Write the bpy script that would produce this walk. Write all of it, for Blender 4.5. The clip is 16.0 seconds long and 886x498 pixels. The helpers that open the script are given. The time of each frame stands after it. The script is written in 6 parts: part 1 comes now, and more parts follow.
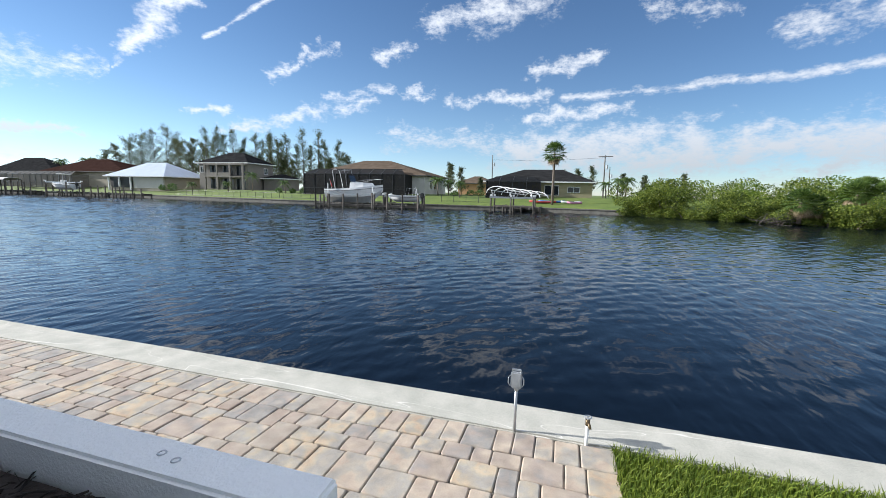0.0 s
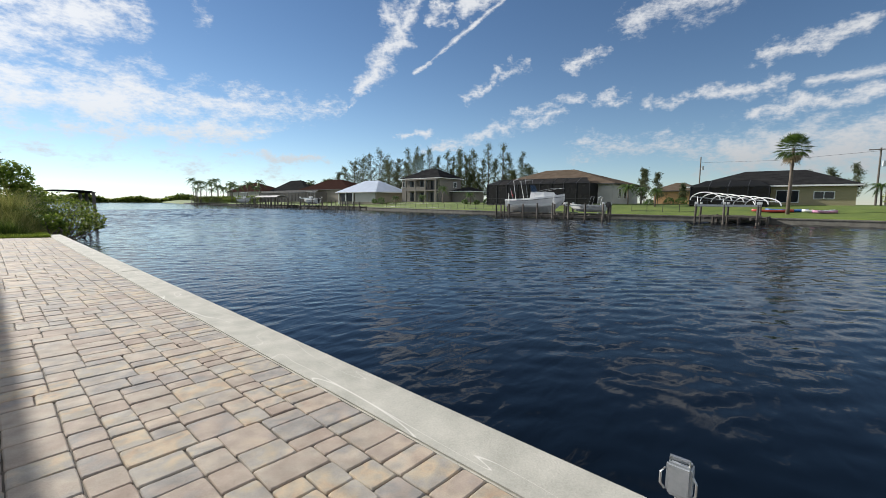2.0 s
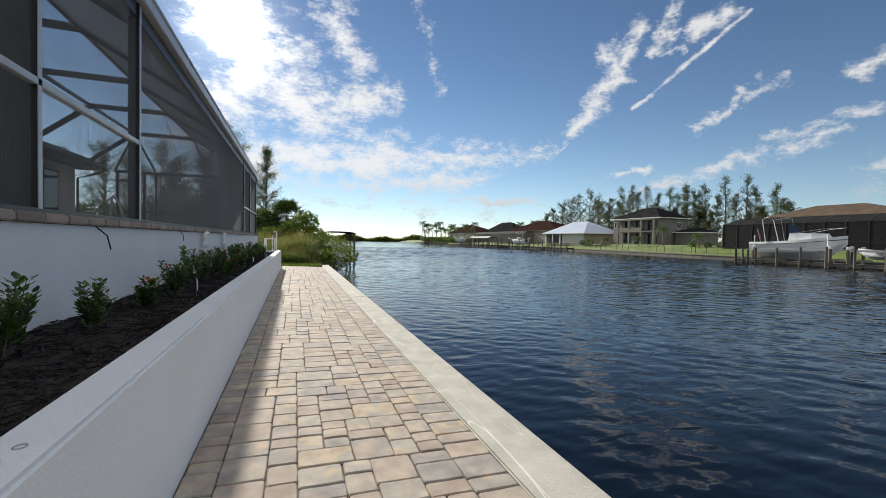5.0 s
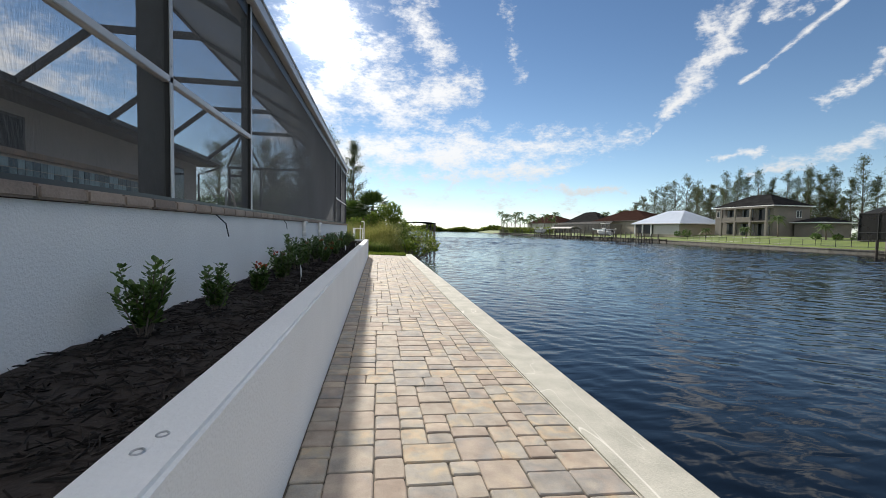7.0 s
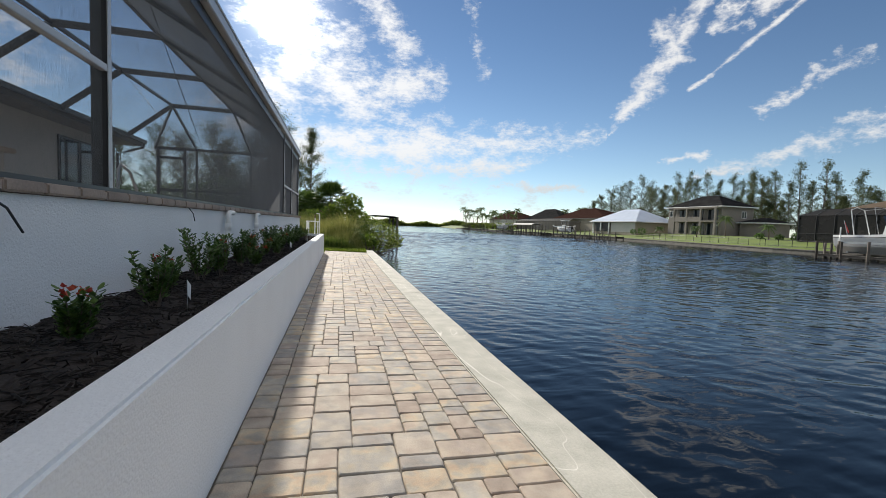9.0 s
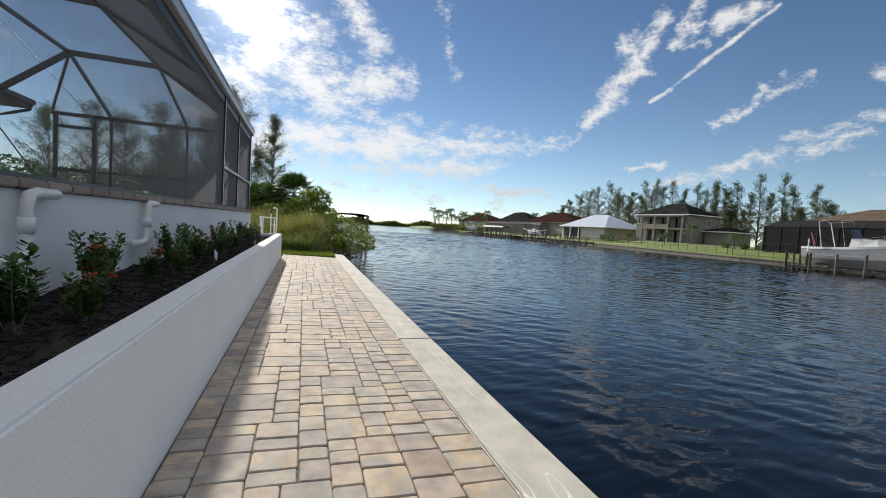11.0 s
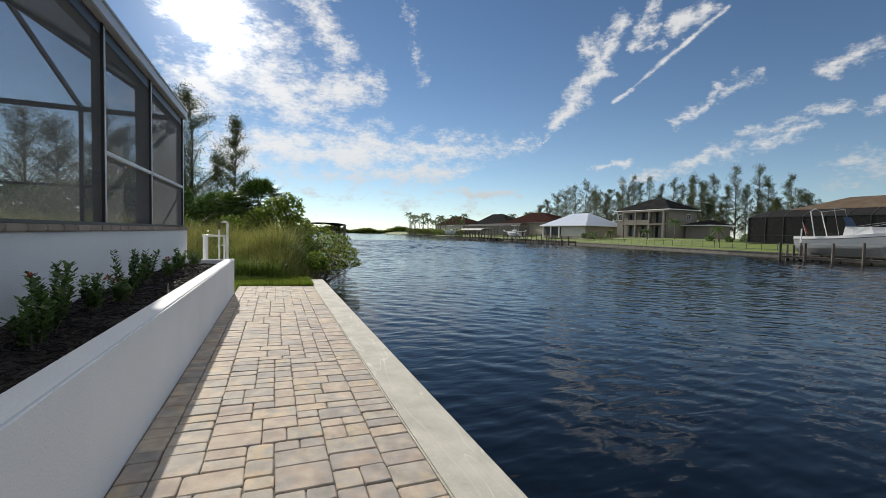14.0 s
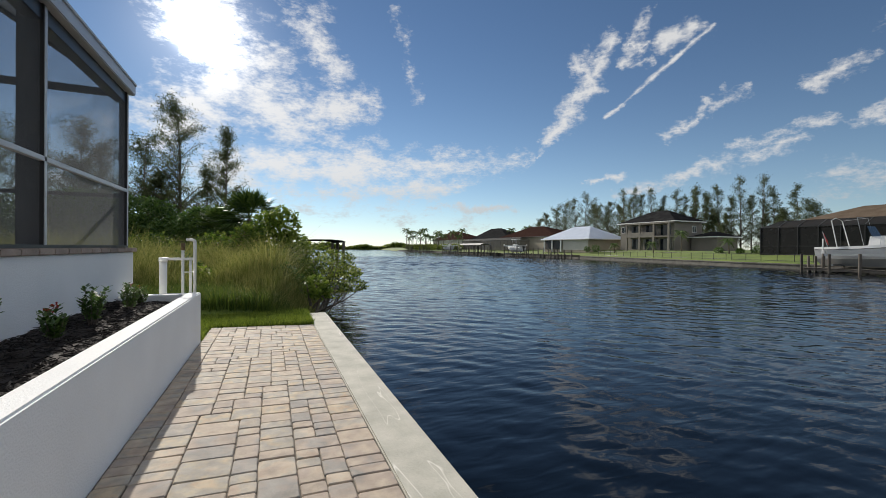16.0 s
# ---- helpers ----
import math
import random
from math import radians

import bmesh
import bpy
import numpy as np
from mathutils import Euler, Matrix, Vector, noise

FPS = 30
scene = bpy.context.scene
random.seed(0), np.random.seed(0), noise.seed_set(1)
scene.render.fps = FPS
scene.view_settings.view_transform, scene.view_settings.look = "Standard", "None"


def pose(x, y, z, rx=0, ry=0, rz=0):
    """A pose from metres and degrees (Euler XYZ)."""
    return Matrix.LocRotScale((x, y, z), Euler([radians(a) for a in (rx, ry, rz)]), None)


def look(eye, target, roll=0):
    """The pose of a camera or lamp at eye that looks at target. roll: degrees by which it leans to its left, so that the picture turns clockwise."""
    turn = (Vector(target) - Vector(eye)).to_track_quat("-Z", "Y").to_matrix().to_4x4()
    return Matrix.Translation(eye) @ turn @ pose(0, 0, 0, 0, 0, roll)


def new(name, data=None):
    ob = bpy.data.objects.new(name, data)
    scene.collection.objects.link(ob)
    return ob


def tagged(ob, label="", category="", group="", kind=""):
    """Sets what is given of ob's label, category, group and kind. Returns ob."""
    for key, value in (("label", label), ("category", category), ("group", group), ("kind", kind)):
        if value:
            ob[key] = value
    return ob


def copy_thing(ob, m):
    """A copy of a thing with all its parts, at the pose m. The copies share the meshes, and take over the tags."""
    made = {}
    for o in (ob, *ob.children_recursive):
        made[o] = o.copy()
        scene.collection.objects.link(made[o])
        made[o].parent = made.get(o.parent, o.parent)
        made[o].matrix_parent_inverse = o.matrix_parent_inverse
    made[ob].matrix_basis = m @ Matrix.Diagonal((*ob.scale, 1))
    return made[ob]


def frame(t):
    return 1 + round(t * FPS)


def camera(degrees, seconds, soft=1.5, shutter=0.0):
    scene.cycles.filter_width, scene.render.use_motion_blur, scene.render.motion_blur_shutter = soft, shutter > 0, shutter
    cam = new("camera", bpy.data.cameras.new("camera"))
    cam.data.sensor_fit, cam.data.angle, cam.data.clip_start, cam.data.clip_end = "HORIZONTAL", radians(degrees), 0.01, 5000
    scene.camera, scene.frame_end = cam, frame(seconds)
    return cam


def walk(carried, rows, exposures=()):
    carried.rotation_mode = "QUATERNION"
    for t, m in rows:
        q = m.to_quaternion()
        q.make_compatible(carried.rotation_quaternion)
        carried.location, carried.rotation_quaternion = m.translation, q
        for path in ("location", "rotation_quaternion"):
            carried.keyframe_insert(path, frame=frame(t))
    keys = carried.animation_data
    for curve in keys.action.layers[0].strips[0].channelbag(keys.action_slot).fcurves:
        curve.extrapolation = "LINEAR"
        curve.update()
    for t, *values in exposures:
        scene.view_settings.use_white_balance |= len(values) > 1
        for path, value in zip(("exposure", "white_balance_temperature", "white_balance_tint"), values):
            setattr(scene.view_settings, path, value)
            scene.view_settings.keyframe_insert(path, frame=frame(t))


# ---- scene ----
cam = camera(94.6, 16.0, 0.75)
PATH = [
    (0, (-2.861, 2.378, 1.746), (-0.96, 2.937, 1.471), 1.2),
    (0.5, (-2.44, 2.374, 1.653), (-0.603, 3.11, 1.361), 1.7),
    (1, (-2.082, 2.375, 1.577), (-0.343, 3.317, 1.28), 1.6),
    (1.5, (-1.817, 2.383, 1.471), (-0.202, 3.53, 1.193), 1.3),
    (2, (-1.562, 2.378, 1.372), (-0.078, 3.699, 1.143), 0.4),
    (2.5, (-1.326, 2.341, 1.282), (0.024, 3.806, 1.105), 0.1),
    (3, (-1.145, 2.384, 1.281), (0.071, 3.966, 1.148), 0.2),
    (3.5, (-1.045, 2.445, 1.284), (0.032, 4.127, 1.184), 0.5),
    (4, (-1.077, 2.423, 1.32), (-0.137, 4.187, 1.244), 0.9),
    (4.5, (-1.171, 2.379, 1.361), (-0.364, 4.208, 1.302), 1.2),
    (5, (-1.211, 2.339, 1.369), (-0.531, 4.22, 1.327), 1.0),
    (7.5, (-1.355, 2.822, 1.34), (-1.062, 4.797, 1.231), 1.2),
    (8, (-1.261, 3.226, 1.337), (-0.927, 5.194, 1.219), 1.3),
    (8.5, (-1.244, 3.692, 1.347), (-0.832, 5.645, 1.228), 1.6),
    (9, (-1.21, 4.233, 1.355), (-0.714, 6.167, 1.238), 2.1),
    (11.5, (-1.13, 8.115, 1.373), (-0.435, 9.987, 1.267), 3.7),
    (12, (-1.124, 8.733, 1.372), (-0.37, 10.582, 1.265), 3.4),
    (12.5, (-1.08, 9.314, 1.377), (-0.295, 11.15, 1.267), 2.9),
    (13, (-1.085, 9.996, 1.398), (-0.291, 11.828, 1.294), 2.4),
    (13.5, (-1.007, 10.633, 1.48), (-0.23, 12.473, 1.381), 1.8),
    (14, (-0.937, 11.35, 1.503), (-0.178, 13.199, 1.422), 1.2),
    (14.5, (-0.898, 12.067, 1.517), (-0.146, 13.92, 1.452), 0.7),
    (15, (-0.874, 12.765, 1.545), (-0.121, 14.618, 1.499), 0.5),
    (15.5, (-0.857, 13.53, 1.52), (-0.093, 15.378, 1.498), 0.4),
    (16, (-0.78, 14.261, 1.537), (-0.005, 16.105, 1.531), 0.4),
]
walk(cam, [(t, look(eye, target, roll)) for t, eye, target, roll in PATH],
     [(0.0, 0.72, 5800, 10), (1.0, 0.5, 5950, 10), (2.0, 0.32, 6150, 10), (3.5, 0.26, 6450, 10), (5.0, 0.3, 6400, 10), (7.5, 0.46, 6400, 10), (9.0, 0.4, 6400, 10), (12.0, 0.28, 6400, 10), (16.0, 0.13, 6400, 10)])

# ---- world, sun, exposure ----
SUN = Vector((-0.131, 0.902, 0.412)).normalized()
SUN_EL = math.asin(SUN.z)
SUN_AZ = math.atan2(SUN.x, SUN.y)

world = bpy.data.worlds.new("sky")
scene.world = world
world.use_nodes = True
wn, wl = world.node_tree.nodes, world.node_tree.links
wn.clear()


def wmath(op, a, b=None, clamp=False):
    n = wn.new("ShaderNodeMath")
    n.operation, n.use_clamp = op, clamp
    for i, v in enumerate((a, b)):
        if v is None:
            continue
        if isinstance(v, (int, float)):
            n.inputs[i].default_value = v
        else:
            wl.new(v, n.inputs[i])
    return n.outputs[0]


def wvec(op, a, b=None, out=0):
    n = wn.new("ShaderNodeVectorMath")
    n.operation = op
    for i, v in enumerate((a, b)):
        if v is None:
            continue
        if isinstance(v, tuple):
            n.inputs[i].default_value = v
        else:
            wl.new(v, n.inputs[i])
    return n.outputs[out]


def wrange(v, a, b, c=0.0, d=1.0, smooth=True):
    n = wn.new("ShaderNodeMapRange")
    n.interpolation_type = "SMOOTHSTEP" if smooth else "LINEAR"
    wl.new(v, n.inputs[0])
    for i, x in enumerate((a, b, c, d)):
        n.inputs[i + 1].default_value = x
    return n.outputs[0]


def wnoise(vec, scale, detail, rough=0.55, out=0):
    n = wn.new("ShaderNodeTexNoise")
    wl.new(vec, n.inputs["Vector"])
    n.inputs["Scale"].default_value, n.inputs["Detail"].default_value, n.inputs["Roughness"].default_value = scale, detail, rough
    return n.outputs[out]


def build_sky():
    direction = wn.new("ShaderNodeTexCoord").outputs["Generated"]
    sky = wn.new("ShaderNodeTexSky")
    sky.sky_type, sky.sun_disc = "NISHITA", False
    sky.sun_elevation, sky.sun_rotation = SUN_EL, SUN_AZ
    sky.air_density, sky.dust_density, sky.ozone_density = 1.0, 0.03, 4.0
    split = wn.new("ShaderNodeSeparateXYZ")
    wl.new(direction, split.inputs[0])
    az = wmath("MULTIPLY", wmath("ARCTAN2", split.outputs[0], split.outputs[1]), 57.2958)
    el = wmath("MULTIPLY", wmath("ARCSINE", split.outputs[2]), 57.2958)
    flat = wn.new("ShaderNodeCombineXYZ")
    wl.new(az, flat.inputs[0])
    wl.new(el, flat.inputs[1])
    # ragged outlines
    warp = wvec("SUBTRACT", wnoise(direction, 9.0, 5.0, 0.6, 1), (0.5, 0.5, 0.5))
    warp2 = wvec("MULTIPLY", warp, (7.0, 5.0, 0.0))
    curl = wvec("SUBTRACT", wnoise(direction, 34.0, 4.0, 0.6, 1), (0.5, 0.5, 0.5))
    warp2 = wvec("ADD", warp2, wvec("MULTIPLY", curl, (3.0, 2.4, 0.0)))
    p = wvec("ADD", flat.outputs[0], warp2)
    total = None

    def cloud(a0, e0, a1, e1, r, k):
        nonlocal total
        ba = Vector((a1 - a0, e1 - e0, 0))
        pa = wvec("SUBTRACT", p, (a0, e0, 0.0))
        if ba.length > 0.01:
            h = wmath("DIVIDE", wvec("DOT_PRODUCT", pa, tuple(ba), 1), ba.length_squared, True)
            back = wn.new("ShaderNodeVectorMath")
            back.operation = "SCALE"
            back.inputs[0].default_value = tuple(ba)
            wl.new(h, back.inputs["Scale"])
            pa = wvec("SUBTRACT", pa, back.outputs[0])
        d = wvec("LENGTH", pa, None, 1)
        m = wrange(d, r * 1.12, 0.0, 0.0, k, False)
        total = m if total is None else wmath("MAXIMUM", total, m)

    # the bright bank round the sun, its tail, the cumulus, the vapour trail and the lesser clouds
    for c in ((-11, 13, -4, 21, 7, 1.0), (-8, 26, 1, 16, 7.5, 1.0), (4, 28, 8, 22, 4, 0.85), (4, 18, 11, 18.5, 4, 1.0),
              (-6, 9.5, 13, 11.0, 5.5, 1.0), (12, 10.6, 25, 11.4, 3.6, 0.85), (24, 12, 33, 12.0, 2.6, 0.75), (6, 7.6, 24, 8.2, 2.2, 0.85), (20, 5.4, 34, 5.6, 1.0, 0.7),
              (-25, 6, 28, 4, 2.6, 0.5), (45.5, 25.5, 43.5, 22, 2.4, 1.0), (40.8, 24, 42.5, 20.5, 2.3, 1.0), (41.5, 20, 38.6, 17, 2.4, 1.0), (38.5, 16.5, 36.2, 14.4, 1.8, 0.95), (47.5, 22.6, 50.5, 22.2, 0.9, 0.85), (48.6, 24.2, 49.4, 24.6, 0.8, 0.9), (54, 24.6, 51, 24, 1.9, 1.0),
              (49, 27.6, 48.4, 23, 1.4, 0.7), (52, 14, 54.5, 15.4, 1.1, 0.9), (55.5, 16.3, 58, 16.8, 1.3, 0.9), (48, 8.2, 64, 11.2, 1.5, 0.75), (42, 8.6, 46, 9.4, 0.9, 0.8), (46, 6.8, 50, 7.8, 0.9, 0.8), (58, 11.5, 72, 13.8, 0.9, 0.6), (64, 13, 72, 13, 1.0, 0.7),
              (74, 12, 87, 12, 1.2, 0.75), (65, 17.2, 68, 18, 1.4, 0.85), (72, 21, 88, 23.5, 2.8, 0.8), (85, 15, 93, 17, 1.6, 0.95),
              (85, 10, 97, 10.6, 1.5, 0.9), (66, 7, 122, 5.5, 2.6, 0.62), (84, 5.5, 130, 5.5, 5.0, 1.0), (112, 16.6, 120, 17.4, 2.2, 0.8), (99, 20.7, 107, 19.2, 1.3, 0.7),
              (104, 3.2, 122, 3.2, 1.3, 0.7), (17, 30, 19, 20, 1.6, 0.5)):
        cloud(*c)
    p = wvec("ADD", flat.outputs[0], wvec("MULTIPLY", warp, (1.6, 1.2, 0.0)))
    cloud(56, 24.6, 44.3, 16.6, 0.42, 0.9)
    cloud(89, 12.4, 125, 12.9, 0.8, 0.85)
    # unseen thin cloud, added over the sky outside the view as fill light
    stretched = wvec("MULTIPLY", direction, (1.0, 1.0, 3.0))
    broad = wnoise(stretched, 3.0, 6.0)
    outside = wmath("MAXIMUM", wrange(az, 125.0, 150.0), wrange(az, -20.0, -45.0))
    high = wrange(el, 30.0, 45.0)
    total = wmath("MAXIMUM", total, wmath("MULTIPLY", wmath("MAXIMUM", outside, high), wrange(broad, 0.3, 0.55, 0.0, 0.95)))
    grain = wnoise(wvec("MULTIPLY", direction, (1.0, 1.0, 1.9)), 19.0, 9.0, 0.62)
    fine = wnoise(wvec("MULTIPLY", direction, (1.0, 1.0, 2.5)), 95.0, 4.0, 0.6)
    tex = wmath("ADD", wmath("MULTIPLY", grain, 0.75), wmath("MULTIPLY", fine, 0.25))
    dens = wrange(wmath("ADD", total, wmath("MULTIPLY", wmath("SUBTRACT", tex, 0.5), wmath("ADD", wmath("MULTIPLY", wrange(total, 0.0, 0.3), 2.6), 0.3))), 0.22, 1.15, 0.0, 0.9)
    dens = wmath("MULTIPLY", dens, wrange(el, 0.0, 2.0))
    # clouds scatter sunlight forward: brighter towards the sun
    near = wvec("DOT_PRODUCT", direction, tuple(SUN), 1)
    glow = wmath("ADD", wmath("MULTIPLY", wmath("POWER", wmath("MAXIMUM", near, 0.0), 40.0), 0.16), wmath("MULTIPLY", wmath("POWER", wmath("MAXIMUM", near, 0.0), 700.0), 5.0))
    facing = wmath("POWER", wmath("MULTIPLY", wmath("ADD", near, 1.0), 0.5), 1.5)
    bright = wmath("ADD", wmath("MULTIPLY", glow, 1.0), wmath("ADD", wmath("MULTIPLY", facing, CLOUD * 0.25), CLOUD * 0.75))
    bright = wmath("MULTIPLY", bright, wrange(el, 2.0, 11.0, 0.66, 1.0))
    # the unseen high cloud is raised further, to brighten the shaded walls
    bright = wmath("MULTIPLY", bright, wrange(el, 38.0, 60.0, 1.0, 1.35))
    white = wn.new("ShaderNodeCombineXYZ")
    for i, k in enumerate((1.0, 0.985, 0.96)):
        wl.new(wmath("MULTIPLY", bright, k), white.inputs[i])
    # aureole of the sun in clear air
    halo = wmath("ADD", wmath("MULTIPLY", wmath("POWER", wmath("MAXIMUM", near, 0.0), 2600.0), 9.0), wmath("MULTIPLY", wmath("POWER", wmath("MAXIMUM", near, 0.0), 220.0), 0.3))
    base = wvec("MULTIPLY", sky.outputs[0], (SKY, SKY, SKY))
    halo_c = wn.new("ShaderNodeCombineXYZ")
    for i in range(3):
        wl.new(halo, halo_c.inputs[i])
    # pale haze low over the horizon
    haze = wmath("POWER", wmath("SUBTRACT", 1.0, wmath("MINIMUM", wmath("ABSOLUTE", split.outputs[2]), 1.0)), 7.0)
    haze = wmath("MULTIPLY", haze, wmath("ADD", wmath("MULTIPLY", facing, 1.25), 0.1))
    hz = wn.new("ShaderNodeCombineXYZ")
    for i, k in enumerate((0.205, 0.265, 0.30)):
        wl.new(wmath("MULTIPLY", haze, k), hz.inputs[i])
    base = wvec("ADD", base, hz.outputs[0])
    mix = wn.new("ShaderNodeMix")
    mix.data_type = "VECTOR"
    wl.new(dens, mix.inputs[0])
    wl.new(base, mix.inputs[4])
    wl.new(white.outputs[0], mix.inputs[5])
    bg = wn.new("ShaderNodeBackground")
    wl.new(wvec("ADD", mix.outputs[1], halo_c.outputs[0]), bg.inputs[0])
    bg.inputs[1].default_value = 1.0
    wl.new(bg.outputs[0], wn.new("ShaderNodeOutputWorld").inputs[0])


SKY, CLOUD = 0.069, 0.74
build_sky()
sun_data = bpy.data.lights.new("sun", "SUN")
sun_data.energy, sun_data.angle, sun_data.color = 5.0, radians(0.6), (1.0, 0.93, 0.82)
sun = new("sun", sun_data)
sun.matrix_world = look((0, 0, 50), Vector((0, 0, 50)) - SUN)

# ---- materials ----


def mat(name, c1, c2, rough=0.8, scale=4.0, fine=60.0, bump=0.15, metal=0.0, rnd=0.0, island=0.0, see=0.0, spec=0.5, streak=None, mid=0.5):
    """A surface with two scales of variation, fine relief, a change from piece to piece, and light through thin leaves."""
    m = bpy.data.materials.new(name)
    m.use_nodes = True
    n, l = m.node_tree.nodes, m.node_tree.links
    b = n["Principled BSDF"]
    out = n["Material Output"]
    pos = n.new("ShaderNodeNewGeometry").outputs["Position"]
    if streak:
        v = n.new("ShaderNodeVectorMath")
        v.operation = "MULTIPLY"
        v.inputs[1].default_value = streak
        l.new(pos, v.inputs[0])
        pos = v.outputs[0]
    big = n.new("ShaderNodeTexNoise")
    big.inputs["Scale"].default_value, big.inputs["Detail"].default_value = scale, 5
    small = n.new("ShaderNodeTexNoise")
    small.inputs["Scale"].default_value, small.inputs["Detail"].default_value = fine, 4
    l.new(pos, big.inputs["Vector"])
    l.new(pos, small.inputs["Vector"])

    def math_node(op, a, b2):
        k = n.new("ShaderNodeMath")
        k.operation = op
        for i, v in enumerate((a, b2)):
            if isinstance(v, (int, float)):
                k.inputs[i].default_value = v
            else:
                l.new(v, k.inputs[i])
        return k.outputs[0]
    f = math_node("ADD", math_node("MULTIPLY", big.outputs[0], 1.1), math_node("MULTIPLY", small.outputs[0], 0.6))
    f = math_node("SUBTRACT", f, 0.85 - mid)
    if rnd:
        r = n.new("ShaderNodeObjectInfo").outputs["Random"]
        f = math_node("ADD", f, math_node("MULTIPLY", math_node("SUBTRACT", r, 0.5), rnd))
    if island:
        r = n.new("ShaderNodeNewGeometry").outputs["Random Per Island"]
        f = math_node("ADD", f, math_node("MULTIPLY", math_node("SUBTRACT", r, 0.5), island))
    ramp = n.new("ShaderNodeValToRGB")
    ramp.color_ramp.elements[0].color, ramp.color_ramp.elements[1].color = (*c1, 1), (*c2, 1)
    ramp.color_ramp.elements[0].position, ramp.color_ramp.elements[1].position = 0.2, 0.8
    l.new(f, ramp.inputs[0])
    l.new(ramp.outputs[0], b.inputs["Base Color"])
    b.inputs["Roughness"].default_value, b.inputs["Metallic"].default_value = rough, metal
    b.inputs["Specular IOR Level"].default_value = spec
    if bump:
        k = n.new("ShaderNodeBump")
        k.inputs["Strength"].default_value, k.inputs["Distance"].default_value = bump, 0.01
        l.new(small.outputs[0], k.inputs["Height"])
        l.new(k.outputs[0], b.inputs["Normal"])
    if see:
        t = n.new("ShaderNodeBsdfTranslucent")
        l.new(ramp.outputs[0], t.inputs[0])
        mx = n.new("ShaderNodeMixShader")
        mx.inputs[0].default_value = see
        l.new(b.outputs[0], mx.inputs[1])
        l.new(t.outputs[0], mx.inputs[2])
        l.new(mx.outputs[0], out.inputs[0])
    return m


def paver_material():
    m = mat("paver_concrete", (0.2, 0.2, 0.2), (0.5, 0.5, 0.5), 0.85, 7.0, 160.0, 0.18)
    n, l = m.node_tree.nodes, m.node_tree.links
    ramp = [k for k in n if k.type == "VALTORGB"][0]
    tone = n.new("ShaderNodeValToRGB")
    tone.color_ramp.interpolation = "LINEAR"
    e = tone.color_ramp.elements
    e[0].position, e[0].color = 0.0, (0.36, 0.275, 0.215, 1)
    e[1].position, e[1].color = 1.0, (0.57, 0.465, 0.315, 1)
    for q, c in ((0.16, (0.45, 0.36, 0.285, 1)), (0.32, (0.50, 0.425, 0.34, 1)), (0.46, (0.35, 0.325, 0.295, 1)), (0.60, (0.46, 0.37, 0.30, 1)), (0.76, (0.55, 0.46, 0.35, 1)), (0.88, (0.42, 0.385, 0.335, 1))):
        k = e.new(q)
        k.color = c
    r1 = n.new("ShaderNodeObjectInfo").outputs["Random"]
    r2 = n.new("ShaderNodeNewGeometry").outputs["Random Per Island"]
    add = n.new("ShaderNodeMath")
    add.operation = "ADD"
    l.new(r1, add.inputs[0])
    l.new(r2, add.inputs[1])
    # soft stain bands within a stone
    stain = n.new("ShaderNodeTexNoise")
    stain.inputs["Scale"].default_value, stain.inputs["Detail"].default_value = 6.0, 6
    l.new(n.new("ShaderNodeNewGeometry").outputs["Position"], stain.inputs["Vector"])
    add2 = n.new("ShaderNodeMath")
    add2.operation = "MULTIPLY_ADD"
    l.new(stain.outputs[0], add2.inputs[0])
    add2.inputs[1].default_value = 0.7
    l.new(add.outputs[0], add2.inputs[2])
    fr = n.new("ShaderNodeMath")
    fr.operation = "PINGPONG"
    fr.inputs[1].default_value = 1.0
    l.new(add2.outputs[0], fr.inputs[0])
    l.new(fr.outputs[0], tone.inputs[0])
    mix = n.new("ShaderNodeMix")
    mix.data_type, mix.blend_type = "RGBA", "OVERLAY"
    mix.inputs[0].default_value = 0.7
    l.new(tone.outputs[0], mix.inputs[6])
    l.new(ramp.outputs[0], mix.inputs[7])
    l.new(mix.outputs[2], n["Principled BSDF"].inputs["Base Color"])
    return m


